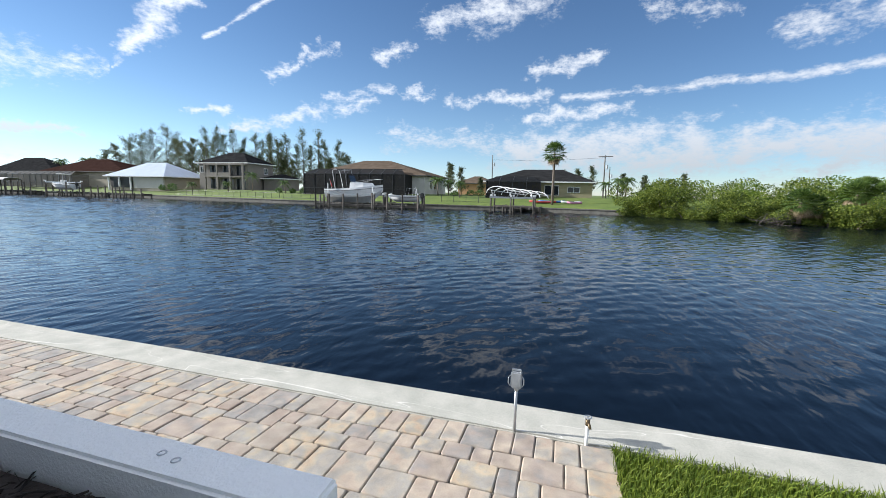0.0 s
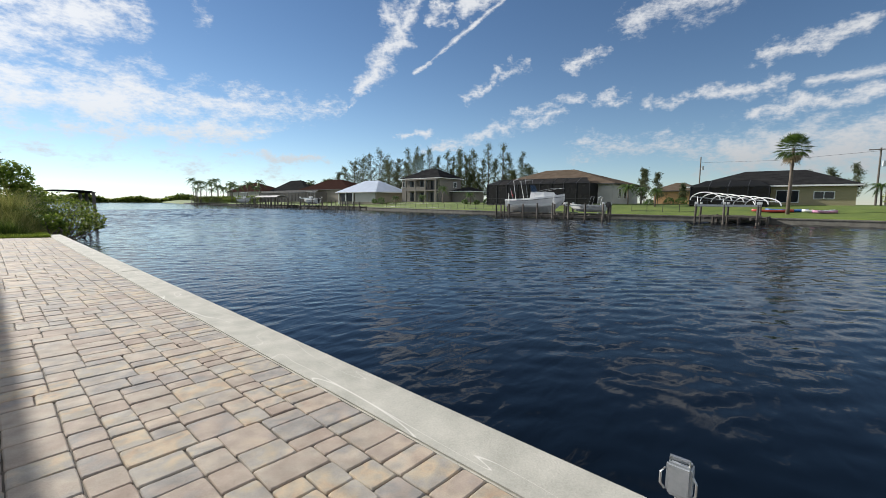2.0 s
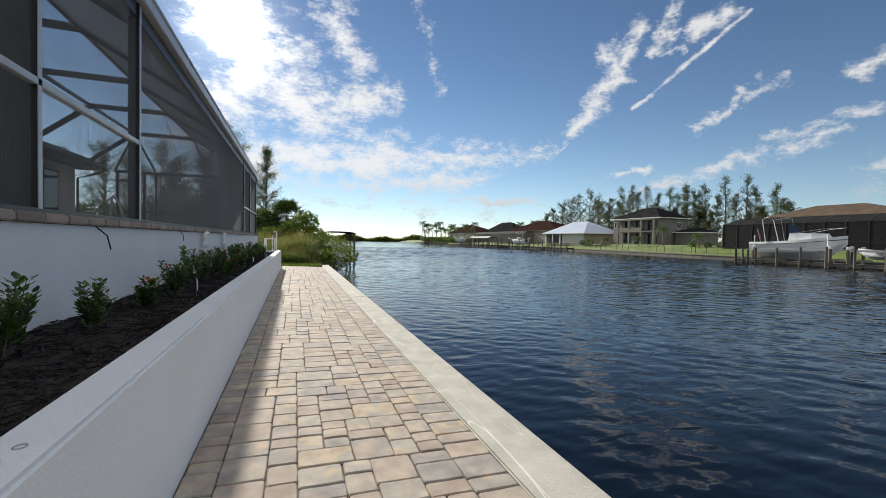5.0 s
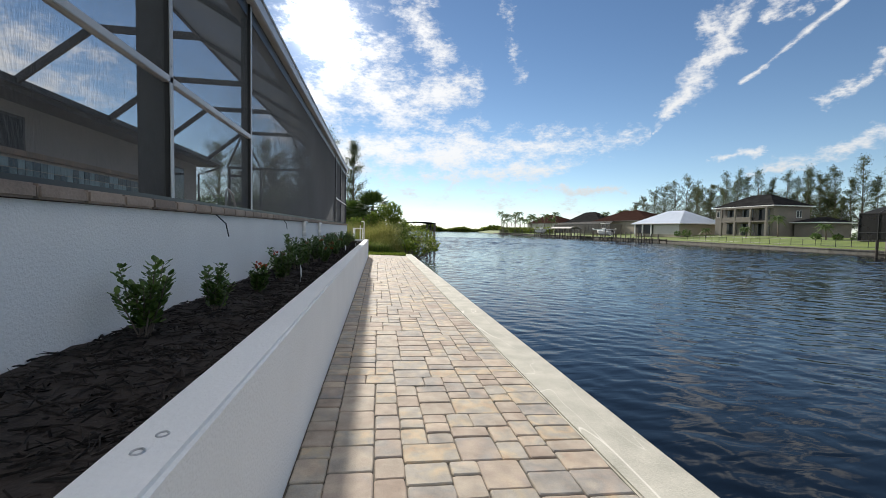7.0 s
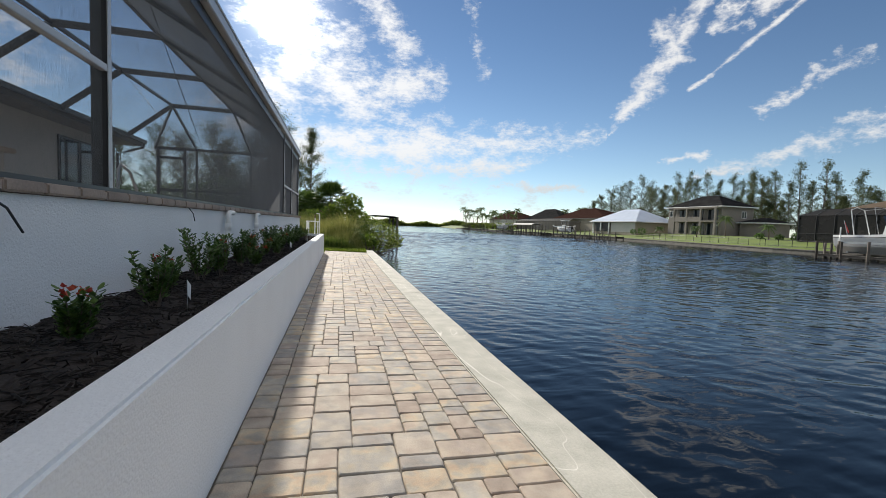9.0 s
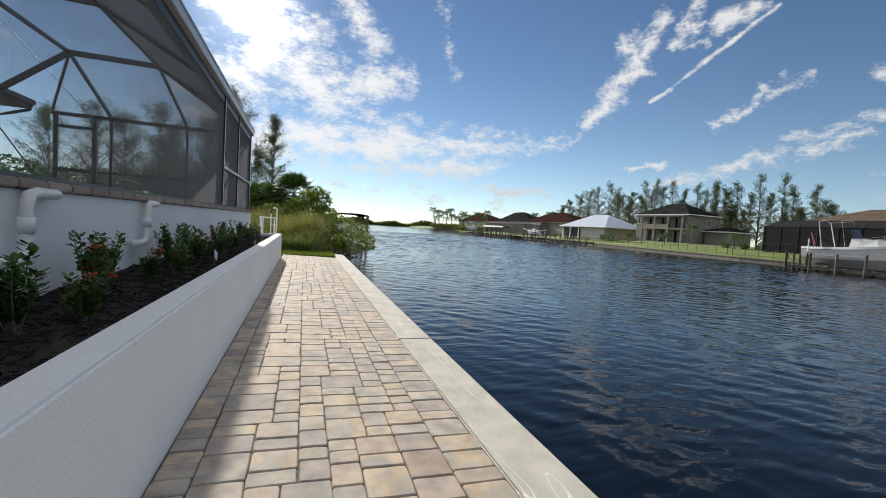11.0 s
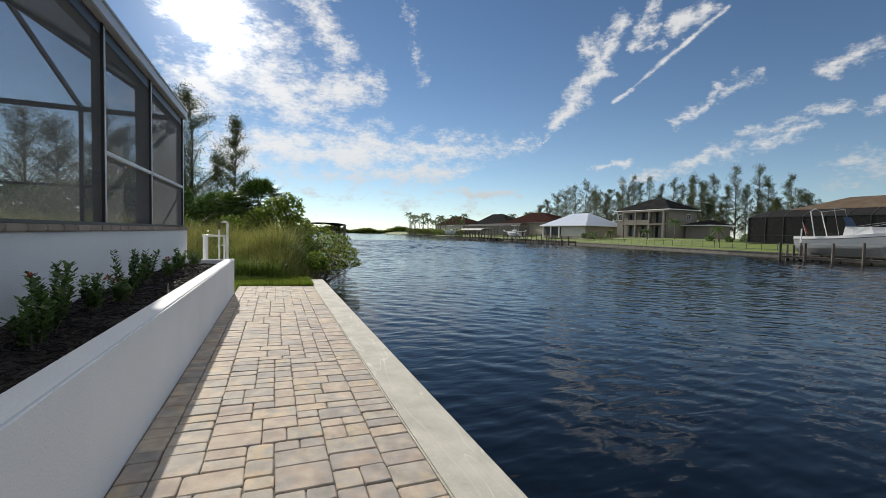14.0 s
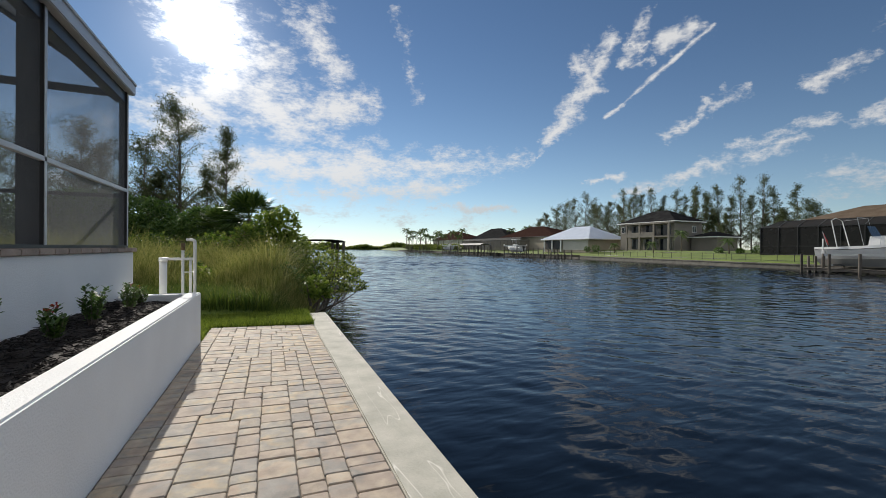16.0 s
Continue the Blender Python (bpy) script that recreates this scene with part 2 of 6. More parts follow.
def water_material():
    m = bpy.data.materials.new("canal_water")
    m.use_nodes = True
    n, l = m.node_tree.nodes, m.node_tree.links
    b = n["Principled BSDF"]
    b.inputs["Base Color"].default_value = (0.002, 0.004, 0.007, 1)
    b.inputs["IOR"].default_value = 1.333
    pos = n.new("ShaderNodeNewGeometry").outputs["Position"]
    # sheltered and glassy by the seawall, roughened by fine wind ripples out on the canal
    off = n.new("ShaderNodeVectorMath")
    off.operation = "DISTANCE"
    l.new(pos, off.inputs[0])
    off.inputs[1].default_value = (0.0, 8.0, WATER)
    wind = n.new("ShaderNodeMapRange")
    l.new(off.outputs["Value"], wind.inputs[0])
    for i, v in enumerate((4.0, 45.0, 0.05, 0.12)):
        wind.inputs[i + 1].default_value = v
    l.new(wind.outputs[0], b.inputs["Roughness"])
    last = None
    for scale, amp, detail, turn, stretch in ((0.6, 0.06, 1, 0.5, 0.6), (2.2, 0.062, 1, -0.25, 0.4), (3.8, 0.042, 1, 0.12, 0.4), (7.5, 0.008, 1, 0.3, 0.5)):
        mp = n.new("ShaderNodeMapping")
        mp.inputs["Rotation"].default_value = (0, 0, turn)
        mp.inputs["Scale"].default_value = (scale * stretch, scale, scale)
        l.new(pos, mp.inputs[0])
        t = n.new("ShaderNodeTexNoise")
        t.inputs["Scale"].default_value, t.inputs["Detail"].default_value, t.inputs["Roughness"].default_value = 1.0, detail, 0.45
        t.inputs["Distortion"].default_value = 0.6
        l.new(mp.outputs[0], t.inputs["Vector"])
        k = n.new("ShaderNodeMath")
        k.operation = "MULTIPLY"
        k.inputs[1].default_value = amp
        l.new(t.outputs[0], k.inputs[0])
        if last is None:
            last = k.outputs[0]
        else:
            a = n.new("ShaderNodeMath")
            a.operation = "ADD"
            l.new(last, a.inputs[0])
            l.new(k.outputs[0], a.inputs[1])
            last = a.outputs[0]
    # calmer and rougher patches
    calm = n.new("ShaderNodeTexNoise")
    calm.inputs["Scale"].default_value, calm.inputs["Detail"].default_value = 0.05, 2
    l.new(pos, calm.inputs["Vector"])
    rg = n.new("ShaderNodeMapRange")
    l.new(calm.outputs[0], rg.inputs[0])
    for i, v in enumerate((0.35, 0.65, 0.6, 1.0)):
        rg.inputs[i + 1].default_value = v
    bump = n.new("ShaderNodeBump")
    bump.inputs["Distance"].default_value = WAVES
    l.new(rg.outputs[0], bump.inputs["Strength"])
    l.new(last, bump.inputs["Height"])
    l.new(bump.outputs[0], b.inputs["Normal"])
    return m


def screen_material(name, cover, colour):
    m = bpy.data.materials.new(name)
    m.use_nodes = True
    n, l = m.node_tree.nodes, m.node_tree.links
    b = n["Principled BSDF"]
    b.inputs["Base Color"].default_value = (*colour, 1)
    b.inputs["Roughness"].default_value = 0.6
    glow = n.new("ShaderNodeBsdfTranslucent")
    glow.inputs[0].default_value = (*colour, 1)
    both = n.new("ShaderNodeMixShader")
    both.inputs[0].default_value = 0.5
    l.new(b.outputs[0], both.inputs[1])
    l.new(glow.outputs[0], both.inputs[2])
    t = n.new("ShaderNodeBsdfTransparent")
    mx = n.new("ShaderNodeMixShader")
    weave = n.new("ShaderNodeTexNoise")
    weave.inputs["Scale"].default_value = 0.7
    l.new(n.new("ShaderNodeNewGeometry").outputs["Position"], weave.inputs["Vector"])
    rg = n.new("ShaderNodeMapRange")
    l.new(weave.outputs[0], rg.inputs[0])
    for i, v in enumerate((0.3, 0.7, cover - 0.04, cover + 0.04)):
        rg.inputs[i + 1].default_value = v
    l.new(rg.outputs[0], mx.inputs[0])
    l.new(t.outputs[0], mx.inputs[1])
    l.new(both.outputs[0], mx.inputs[2])
    l.new(mx.outputs[0], n["Material Output"].inputs[0])
    return m


def glass_material():
    m = bpy.data.materials.new("window_glass")
    m.use_nodes = True
    b = m.node_tree.nodes["Principled BSDF"]
    b.inputs["Base Color"].default_value = (0.02, 0.025, 0.03, 1)
    b.inputs["Roughness"].default_value = 0.04
    return m


WAVES, WATER = 0.3, -1.05
M = dict(
    paver=paver_material(), water=water_material(), glass=glass_material(),
    screen=screen_material("insect_screen", 0.2, (0.12, 0.126, 0.135)), roof_screen=screen_material("dense_roof_screen", 0.94, (0.10, 0.107, 0.115)),
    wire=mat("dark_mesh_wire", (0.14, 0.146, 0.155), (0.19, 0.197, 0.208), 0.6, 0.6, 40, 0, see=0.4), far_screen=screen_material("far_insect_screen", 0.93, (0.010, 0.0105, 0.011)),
    pale_screen=screen_material("pale_insect_screen", 0.8, (0.13, 0.125, 0.115)),
    sand=mat("joint_sand", (0.07, 0.06, 0.048), (0.17, 0.147, 0.118), 0.95, 8, 140, 0.6),
    cap=mat("seawall_concrete", (0.34, 0.33, 0.28), (0.54, 0.515, 0.445), 0.9, 3.5, 90, 0.25),
    seawall=mat("seawall_panel", (0.10, 0.095, 0.08), (0.20, 0.19, 0.165), 0.9, 1.5, 30, 0.4),
    stucco=mat("white_stucco", (0.79, 0.79, 0.785), (0.87, 0.87, 0.865), 0.88, 1.2, 75, 0.5),
    bark_mulch=mat("dark_mulch", (0.006, 0.005, 0.0045), (0.035, 0.027, 0.023), 0.95, 8, 60, 0.5, island=0.8),
    coping=mat("coping_paver", (0.24, 0.19, 0.16), (0.42, 0.33, 0.27), 0.85, 5, 70, 0.2, rnd=0.35),
    bronze=mat("bronze_aluminium", (0.018, 0.018, 0.019), (0.03, 0.03, 0.031), 0.4, 3, 80, 0.03, spec=0.5),
    gutter=mat("white_gutter", (0.42, 0.43, 0.45), (0.52, 0.53, 0.55), 0.35, 3, 80, 0.02),
    pvc=mat("white_pvc", (0.70, 0.70, 0.68), (0.82, 0.82, 0.80), 0.4, 6, 80, 0.03),
    galv=mat("galvanised_metal", (0.35, 0.36, 0.37), (0.55, 0.56, 0.57), 0.35, 20, 140, 0.05, metal=0.8),
    greybox=mat("grey_cover", (0.30, 0.32, 0.34), (0.42, 0.44, 0.46), 0.35, 20, 120, 0.04),
    brass=mat("brass_valve", (0.10, 0.075, 0.045), (0.18, 0.13, 0.075), 0.4, 20, 120, 0.05, metal=0.8),
    grass=mat("lawn_blade", (0.08, 0.13, 0.012), (0.27, 0.33, 0.045), 0.6, 1.5, 20, 0, island=0.8, see=0.35, spec=0.3),
    bankgrass=mat("coarse_grass_blade", (0.045, 0.085, 0.012), (0.15, 0.20, 0.03), 0.6, 1.2, 20, 0, island=0.8, see=0.35, spec=0.3),
    lawn=mat("lawn", (0.06, 0.10, 0.012), (0.135, 0.18, 0.024), 0.9, 0.35, 14, 0.6),
    weeds=mat("tall_weeds", (0.13, 0.16, 0.03), (0.38, 0.36, 0.12), 0.7, 0.9, 9, 0, island=0.8, see=0.35, spec=0.2),
    earth=mat("earth", (0.07, 0.06, 0.04), (0.15, 0.13, 0.085), 0.95, 0.6, 9, 0.5),
    leaf=mat("shrub_leaf", (0.04, 0.095, 0.014), (0.13, 0.21, 0.04), 0.45, 2, 20, 0, island=0.8, see=0.3),
    redleaf=mat("red_flower", (0.35, 0.03, 0.015), (0.5, 0.08, 0.03), 0.6, 3, 20, 0, island=0.6, see=0.3),
    mangrove=mat("mangrove_leaf", (0.05, 0.085, 0.012), (0.23, 0.28, 0.04), 0.5, 0.5, 3, 0, island=0.9, see=0.4, spec=0.35),
    brightleaf=mat("pepper_leaf", (0.07, 0.13, 0.015), (0.22, 0.29, 0.04), 0.5, 0.5, 4, 0, island=0.8, see=0.4, spec=0.3),
    # lighter copy of the casuarina needles: sunlight put into the colour
    pine_sunlit=mat("sunlit_casuarina_needle", (0.07, 0.085, 0.045), (0.17, 0.19, 0.10), 0.7, 0.5, 3, 0, island=0.9, see=0.3, spec=0.2),
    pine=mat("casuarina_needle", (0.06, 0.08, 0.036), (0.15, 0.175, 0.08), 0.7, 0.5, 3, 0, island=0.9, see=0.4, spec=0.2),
    frond=mat("palm_frond", (0.035, 0.075, 0.015), (0.13, 0.19, 0.04), 0.5, 0.6, 5, 0, island=0.7, see=0.25, spec=0.35),
    deadfrond=mat("dead_frond", (0.16, 0.11, 0.06), (0.34, 0.26, 0.16), 0.8, 0.8, 8, 0, island=0.8, see=0.2),
    bark=mat("bark", (0.09, 0.07, 0.055), (0.22, 0.18, 0.145), 0.95, 2, 25, 0.6, streak=(1, 1, 0.4)),
    oldwood=mat("grey_timber", (0.055, 0.047, 0.038), (0.17, 0.148, 0.125), 0.9, 1.5, 24, 0.4, rnd=0.5, streak=(1, 1, 0.4)),
    tan=mat("tan_stucco", (0.30, 0.265, 0.21), (0.38, 0.335, 0.27), 0.9, 0.4, 8, 0.2),
    yellow=mat("olive_stucco", (0.30, 0.265, 0.155), (0.36, 0.32, 0.20), 0.9, 0.4, 8, 0.2),
    greige=mat("greige_stucco", (0.20, 0.18, 0.155), (0.26, 0.235, 0.205), 0.9, 0.4, 8, 0.2),
    pale=mat("pale_stucco", (0.48, 0.47, 0.44), (0.58, 0.56, 0.53), 0.9, 0.4, 8, 0.2),
    orange=mat("orange_stucco", (0.45, 0.26, 0.12), (0.55, 0.33, 0.17), 0.9, 0.4, 8, 0.2),
    shingle_dark=mat("charcoal_shingle", (0.016, 0.016, 0.017), (0.038, 0.038, 0.038), 0.9, 0.7, 5, 0.5, spec=0.0, streak=(1, 1, 3)),
    shingle_brown=mat("brown_shingle", (0.09, 0.068, 0.05), (0.15, 0.118, 0.09), 0.9, 0.7, 5, 0.5, spec=0.0, streak=(1, 1, 3)),
    shingle_red=mat("red_brown_shingle", (0.030, 0.017, 0.014), (0.052, 0.030, 0.025), 0.9, 0.7, 5, 0.5, spec=0.0, streak=(1, 1, 3)),
    metal_roof=mat("white_metal_roof", (0.55, 0.60, 0.66), (0.66, 0.70, 0.76), 0.35, 0.4, 6, 0.05, metal=0.3),
    white=mat("white_paint", (0.72, 0.72, 0.70), (0.82, 0.82, 0.80), 0.5, 1.5, 30, 0.05),
    gelcoat=mat("white_gelcoat", (0.70, 0.70, 0.69), (0.80, 0.80, 0.79), 0.2, 0.8, 20, 0.02),
    black=mat("black_metal", (0.015, 0.015, 0.016), (0.03, 0.03, 0.032), 0.5, 3, 40, 0.05),
    grey_house=mat("grey_house_stucco", (0.30, 0.30, 0.30), (0.38, 0.38, 0.375), 0.9, 0.8, 40, 0.4),
    soffit=mat("dark_soffit", (0.06, 0.055, 0.05), (0.10, 0.095, 0.09), 0.7, 1, 20, 0.1),
    tile=mat("glass_mosaic_tile", (0.02, 0.05, 0.08), (0.22, 0.33, 0.38), 0.15, 2, 30, 0.02, rnd=1.4),
    slab=mat("patio_slab", (0.30, 0.27, 0.24), (0.42, 0.38, 0.34), 0.85, 2, 40, 0.2),
    red=mat("red_plastic", (0.40, 0.04, 0.04), (0.5, 0.07, 0.06), 0.4, 2, 20, 0.02),
    blue=mat("blue_plastic", (0.03, 0.10, 0.35), (0.06, 0.16, 0.45), 0.4, 2, 20, 0.02),
    pink=mat("pink_plastic", (0.50, 0.22, 0.36), (0.6, 0.32, 0.45), 0.4, 2, 20, 0.02),
)



def scratch(material, colour):
    """Thin pale meandering scratches and hairlines over a material."""
    n, l = material.node_tree.nodes, material.node_tree.links
    b = n["Principled BSDF"]
    src = b.inputs["Base Color"].links[0].from_socket
    mp = n.new("ShaderNodeMapping")
    mp.inputs["Scale"].default_value = (2.0, 0.25, 1.0)
    l.new(n.new("ShaderNodeNewGeometry").outputs["Position"], mp.inputs[0])
    t = n.new("ShaderNodeTexNoise")
    t.inputs["Scale"].default_value, t.inputs["Detail"].default_value, t.inputs["Distortion"].default_value = 1.6, 2, 0.8
    l.new(mp.outputs[0], t.inputs["Vector"])
    d = n.new("ShaderNodeMath")
    d.operation = "SUBTRACT"
    l.new(t.outputs[0], d.inputs[0])
    d.inputs[1].default_value = 0.5
    a = n.new("ShaderNodeMath")
    a.operation = "ABSOLUTE"
    l.new(d.outputs[0], a.inputs[0])
    r = n.new("ShaderNodeMapRange")
    l.new(a.outputs[0], r.inputs[0])
    for i, v in enumerate((0.0, 0.0034, 0.8, 0.0)):
        r.inputs[i + 1].default_value = v
    mx = n.new("ShaderNodeMix")
    mx.data_type = "RGBA"
    l.new(r.outputs[0], mx.inputs[0])
    l.new(src, mx.inputs[6])
    mx.inputs[7].default_value = (*colour, 1)
    l.new(mx.outputs[2], b.inputs["Base Color"])


scratch(M["cap"], (0.75, 0.72, 0.66))

# ---- building tools ----


def link(name, data, material, parent=None, label="", smooth=False):
    ob = new(name, data)
    data.materials.append(material)
    if smooth:
        data.shade_smooth()
    if parent:
        ob.parent = parent
    if label:
        ob["label"] = label
    return ob


def part(name, bm, material, parent=None, label="", smooth=False):
    me = bpy.data.meshes.new(name)
    bm.to_mesh(me)
    bm.free()
    return link(name, me, material, parent, label, smooth)


def raw(name, verts, faces, material, parent=None, label="", smooth=False):
    me = bpy.data.meshes.new(name)
    me.from_pydata(verts, [], faces)
    return link(name, me, material, parent, label, smooth)


def empty(name, x=0.0, y=0.0, z=0.0, rz=0.0):
    ob = new(name)
    ob.empty_display_size = 0.2
    ob.matrix_world = pose(x, y, z, 0, 0, rz)
    return ob


def box(x0, x1, y0, y1, z0, z1, bevel=0.0, bm=None):
    own = bm is None
    bm = bm or bmesh.new()
    vs = bmesh.ops.create_cube(bm, size=1)["verts"]
    for v in vs:
        v.co = Vector((x0 + (v.co.x + 0.5) * (x1 - x0), y0 + (v.co.y + 0.5) * (y1 - y0), z0 + (v.co.z + 0.5) * (z1 - z0)))
    if bevel:
        es = list({e for v in vs for e in v.link_edges})
        bmesh.ops.bevel(bm, geom=es, offset=bevel, segments=2, affect="EDGES")
    return bm


def tube(points, r, seg=8, bm=None, taper=None):
    """A round bar through the points."""
    bm = bm or bmesh.new()
    rings = []
    pts = [Vector(p) for p in points]
    for i, p in enumerate(pts):
        d = (pts[min(i + 1, len(pts) - 1)] - pts[max(i - 1, 0)]).normalized()
        a = d.orthogonal().normalized() if abs(d.z) > 0.9 else d.cross(Vector((0, 0, 1))).normalized()
        b = d.cross(a)
        rr = r if taper is None else r + (taper - r) * i / (len(pts) - 1)
        rings.append([bm.verts.new(p + (a * math.cos(k * 2 * math.pi / seg) + b * math.sin(k * 2 * math.pi / seg)) * rr) for k in range(seg)])
    for q, s2 in zip(rings, rings[1:]):
        for k in range(seg):
            bm.faces.new((q[k], q[(k + 1) % seg], s2[(k + 1) % seg], s2[k]))
    bm.faces.new(rings[0][::-1])
    bm.faces.new(rings[-1])
    return bm


def beam(p, q, w, h, bm=None):
    """A square bar from p to q, w wide and h deep."""
    bm = bm or bmesh.new()
    p, q = Vector(p), Vector(q)
    d = (q - p).normalized()
    a = d.cross(Vector((0, 0, 1)))
    a = Vector((1, 0, 0)) if a.length < 0.01 else a.normalized()
    b = a.cross(d)
    vs = [bm.verts.new(c + a * sx * w / 2 + b * sz * h / 2) for c in (p, q) for sx, sz in ((-1, -1), (1, -1), (1, 1), (-1, 1))]
    for f in ((3, 2, 1, 0), (4, 5, 6, 7), (0, 1, 5, 4), (1, 2, 6, 5), (2, 3, 7, 6), (3, 0, 4, 7)):
        bm.faces.new([vs[i] for i in f])
    return bm


def unit(rng, n):
    v = rng.normal(size=(n, 3))
    return v / np.linalg.norm(v, axis=1)[:, None]


def leaves(centres, size, rng, droop=0.0, narrow=0.5, up=0.3):
    """Kite-shaped leaves with a fold, one at each centre: verts and faces."""
    n = len(centres)
    d = unit(rng, n)
    d[:, 2] = d[:, 2] * 0.7 - droop
    d /= np.linalg.norm(d, axis=1)[:, None]
    s = unit(rng, n)
    s[:, 2] *= 1 - up
    s -= d * (s * d).sum(1)[:, None]
    s /= np.linalg.norm(s, axis=1)[:, None] + 1e-6
    L = (size * (0.6 + 0.8 * rng.random(n)))[:, None]
    nrm = np.cross(d, s)
    a = centres
    b = centres + d * L * 0.5 + s * L * narrow * 0.5 + nrm * L * 0.08
    c = centres + d * L
    e = centres + d * L * 0.5 - s * L * narrow * 0.5 + nrm * L * 0.08
    v = np.stack([a, b, c, e], 1).reshape(-1, 3)
    return v, np.arange(4 * n).reshape(n, 4)


def cloud_points(rng, n, centre, radii, shell=0.5):
    d = unit(rng, n) * (shell + (1 - shell) * rng.random(n) ** 0.5)[:, None]
    return np.array(centre) + d * np.array(radii)


def blades(xy, z, h, rng, width=0.008, lean=0.35):
    """Grass blades at the points: two triangles each, bent over."""
    n = len(xy)
    a = rng.random(n) * 2 * math.pi
    hh = h * (0.5 + 0.8 * rng.random(n))
    lx, ly = np.cos(a) * hh * lean * rng.random(n) * 1.6, np.sin(a) * hh * lean * rng.random(n) * 1.6
    wx, wy = -np.sin(a + 0.6) * width, np.cos(a + 0.6) * width
    x, y = xy[:, 0], xy[:, 1]
    v = np.stack([np.stack([x - wx, y - wy, z], 1), np.stack([x + wx, y + wy, z], 1),
                  np.stack([x + lx * 0.4 + wx * 0.7, y + ly * 0.4 + wy * 0.7, z + hh * 0.6], 1), np.stack([x + lx * 0.4 - wx * 0.7, y + ly * 0.4 - wy * 0.7, z + hh * 0.6], 1),
                  np.stack([x + lx, y + ly, z + hh * (1 - 0.3 * rng.random(n))], 1)], 1).reshape(-1, 3)
    i = np.arange(n)[:, None] * 5
    return v, np.concatenate([i + np.array([[0, 1, 2, 3]])], 0), i + np.array([[3, 2, 4]])


def grass_object(name, xy, z, h, rng, material, label, category, width=0.008, lean=0.35):
    v, quads, tris = blades(xy, z, h, rng, width, lean)
    ob = raw(name, v.tolist(), quads.tolist() + tris.tolist(), material)
    return tagged(ob, label, category, kind="stuff")

# ---- large structure ----
SLOPE = -0.0304          # the walk falls towards the canal
END_Y = 24.2             # where the seawall cap stops
PAVE_S, PAVE_N = 1.95, 22.75
WALL_X0, WALL_X1, WALL_S, WALL_N = -1.965, -1.785, 3.03, 21.58
STEM_X = -2.78           # face of the stem wall under the enclosure
DECK = 1.44


def grid_sheet(name, xs, ys, height, material):
    verts = [(x, y, height(x, y)) for y in ys for x in xs]
    w = len(xs)
    faces = [(j * w + i, j * w + i + 1, (j + 1) * w + i + 1, (j + 1) * w + i) for j in range(len(ys) - 1) for i in range(w - 1)]
    return raw(name, verts, faces, material, smooth=True)


def near_bank(y):
    """x of the near water's edge."""
    if y < END_Y:
        return 0.3
    k = y - END_Y
    return 0.3 + 0.5 * math.sin(k * 0.16) + 0.25 * math.sin(k * 0.7) - max(0.0, k - 45) * 0.05


def far_bank(y):
    """x of the far seawall."""
    for (y0, x0), (y1, x1) in zip(FAR_LINE, FAR_LINE[1:]):
        if y <= y1:
            return x0 + (x1 - x0) * max(0.0, (y - y0)) / (y1 - y0)
    return FAR_LINE[-1][1]


FAR_LINE = ((-90, 30), (-45, 42), (-18, 54), (-5, 62.5), (5, 64), (50, 65), (75, 69), (100, 73), (150, 76), (200, 79), (290, 82), (420, 105), (600, 130))


def near_height(x, y):
    edge = near_bank(y)
    if x > edge + 0.05:
        return WATER - 1.0
    if y < END_Y - 0.1:
        return -0.035 + SLOPE * x * (1 if x > -4 else 0) + (0.12 if x < -4 else 0)
    k = edge - x
    return min(0.05 + 0.05 * k, 0.5) if k > 1.2 else WATER - 0.3 + (1.4 * k / 1.2)


def far_height(x, y):
    k = x - far_bank(y)
    if k < 0:
        return WATER - 1.0
    return -0.36 + min(1.0, k / 11.0) * 1.62


def water_steps(start, stop, first, growth):
    out, step = [start], first
    sign = 1 if stop > start else -1
    while (stop - out[-1]) * sign > step * 1.5:
        out.append(out[-1] + sign * step)
        step *= growth
    return out + [stop]


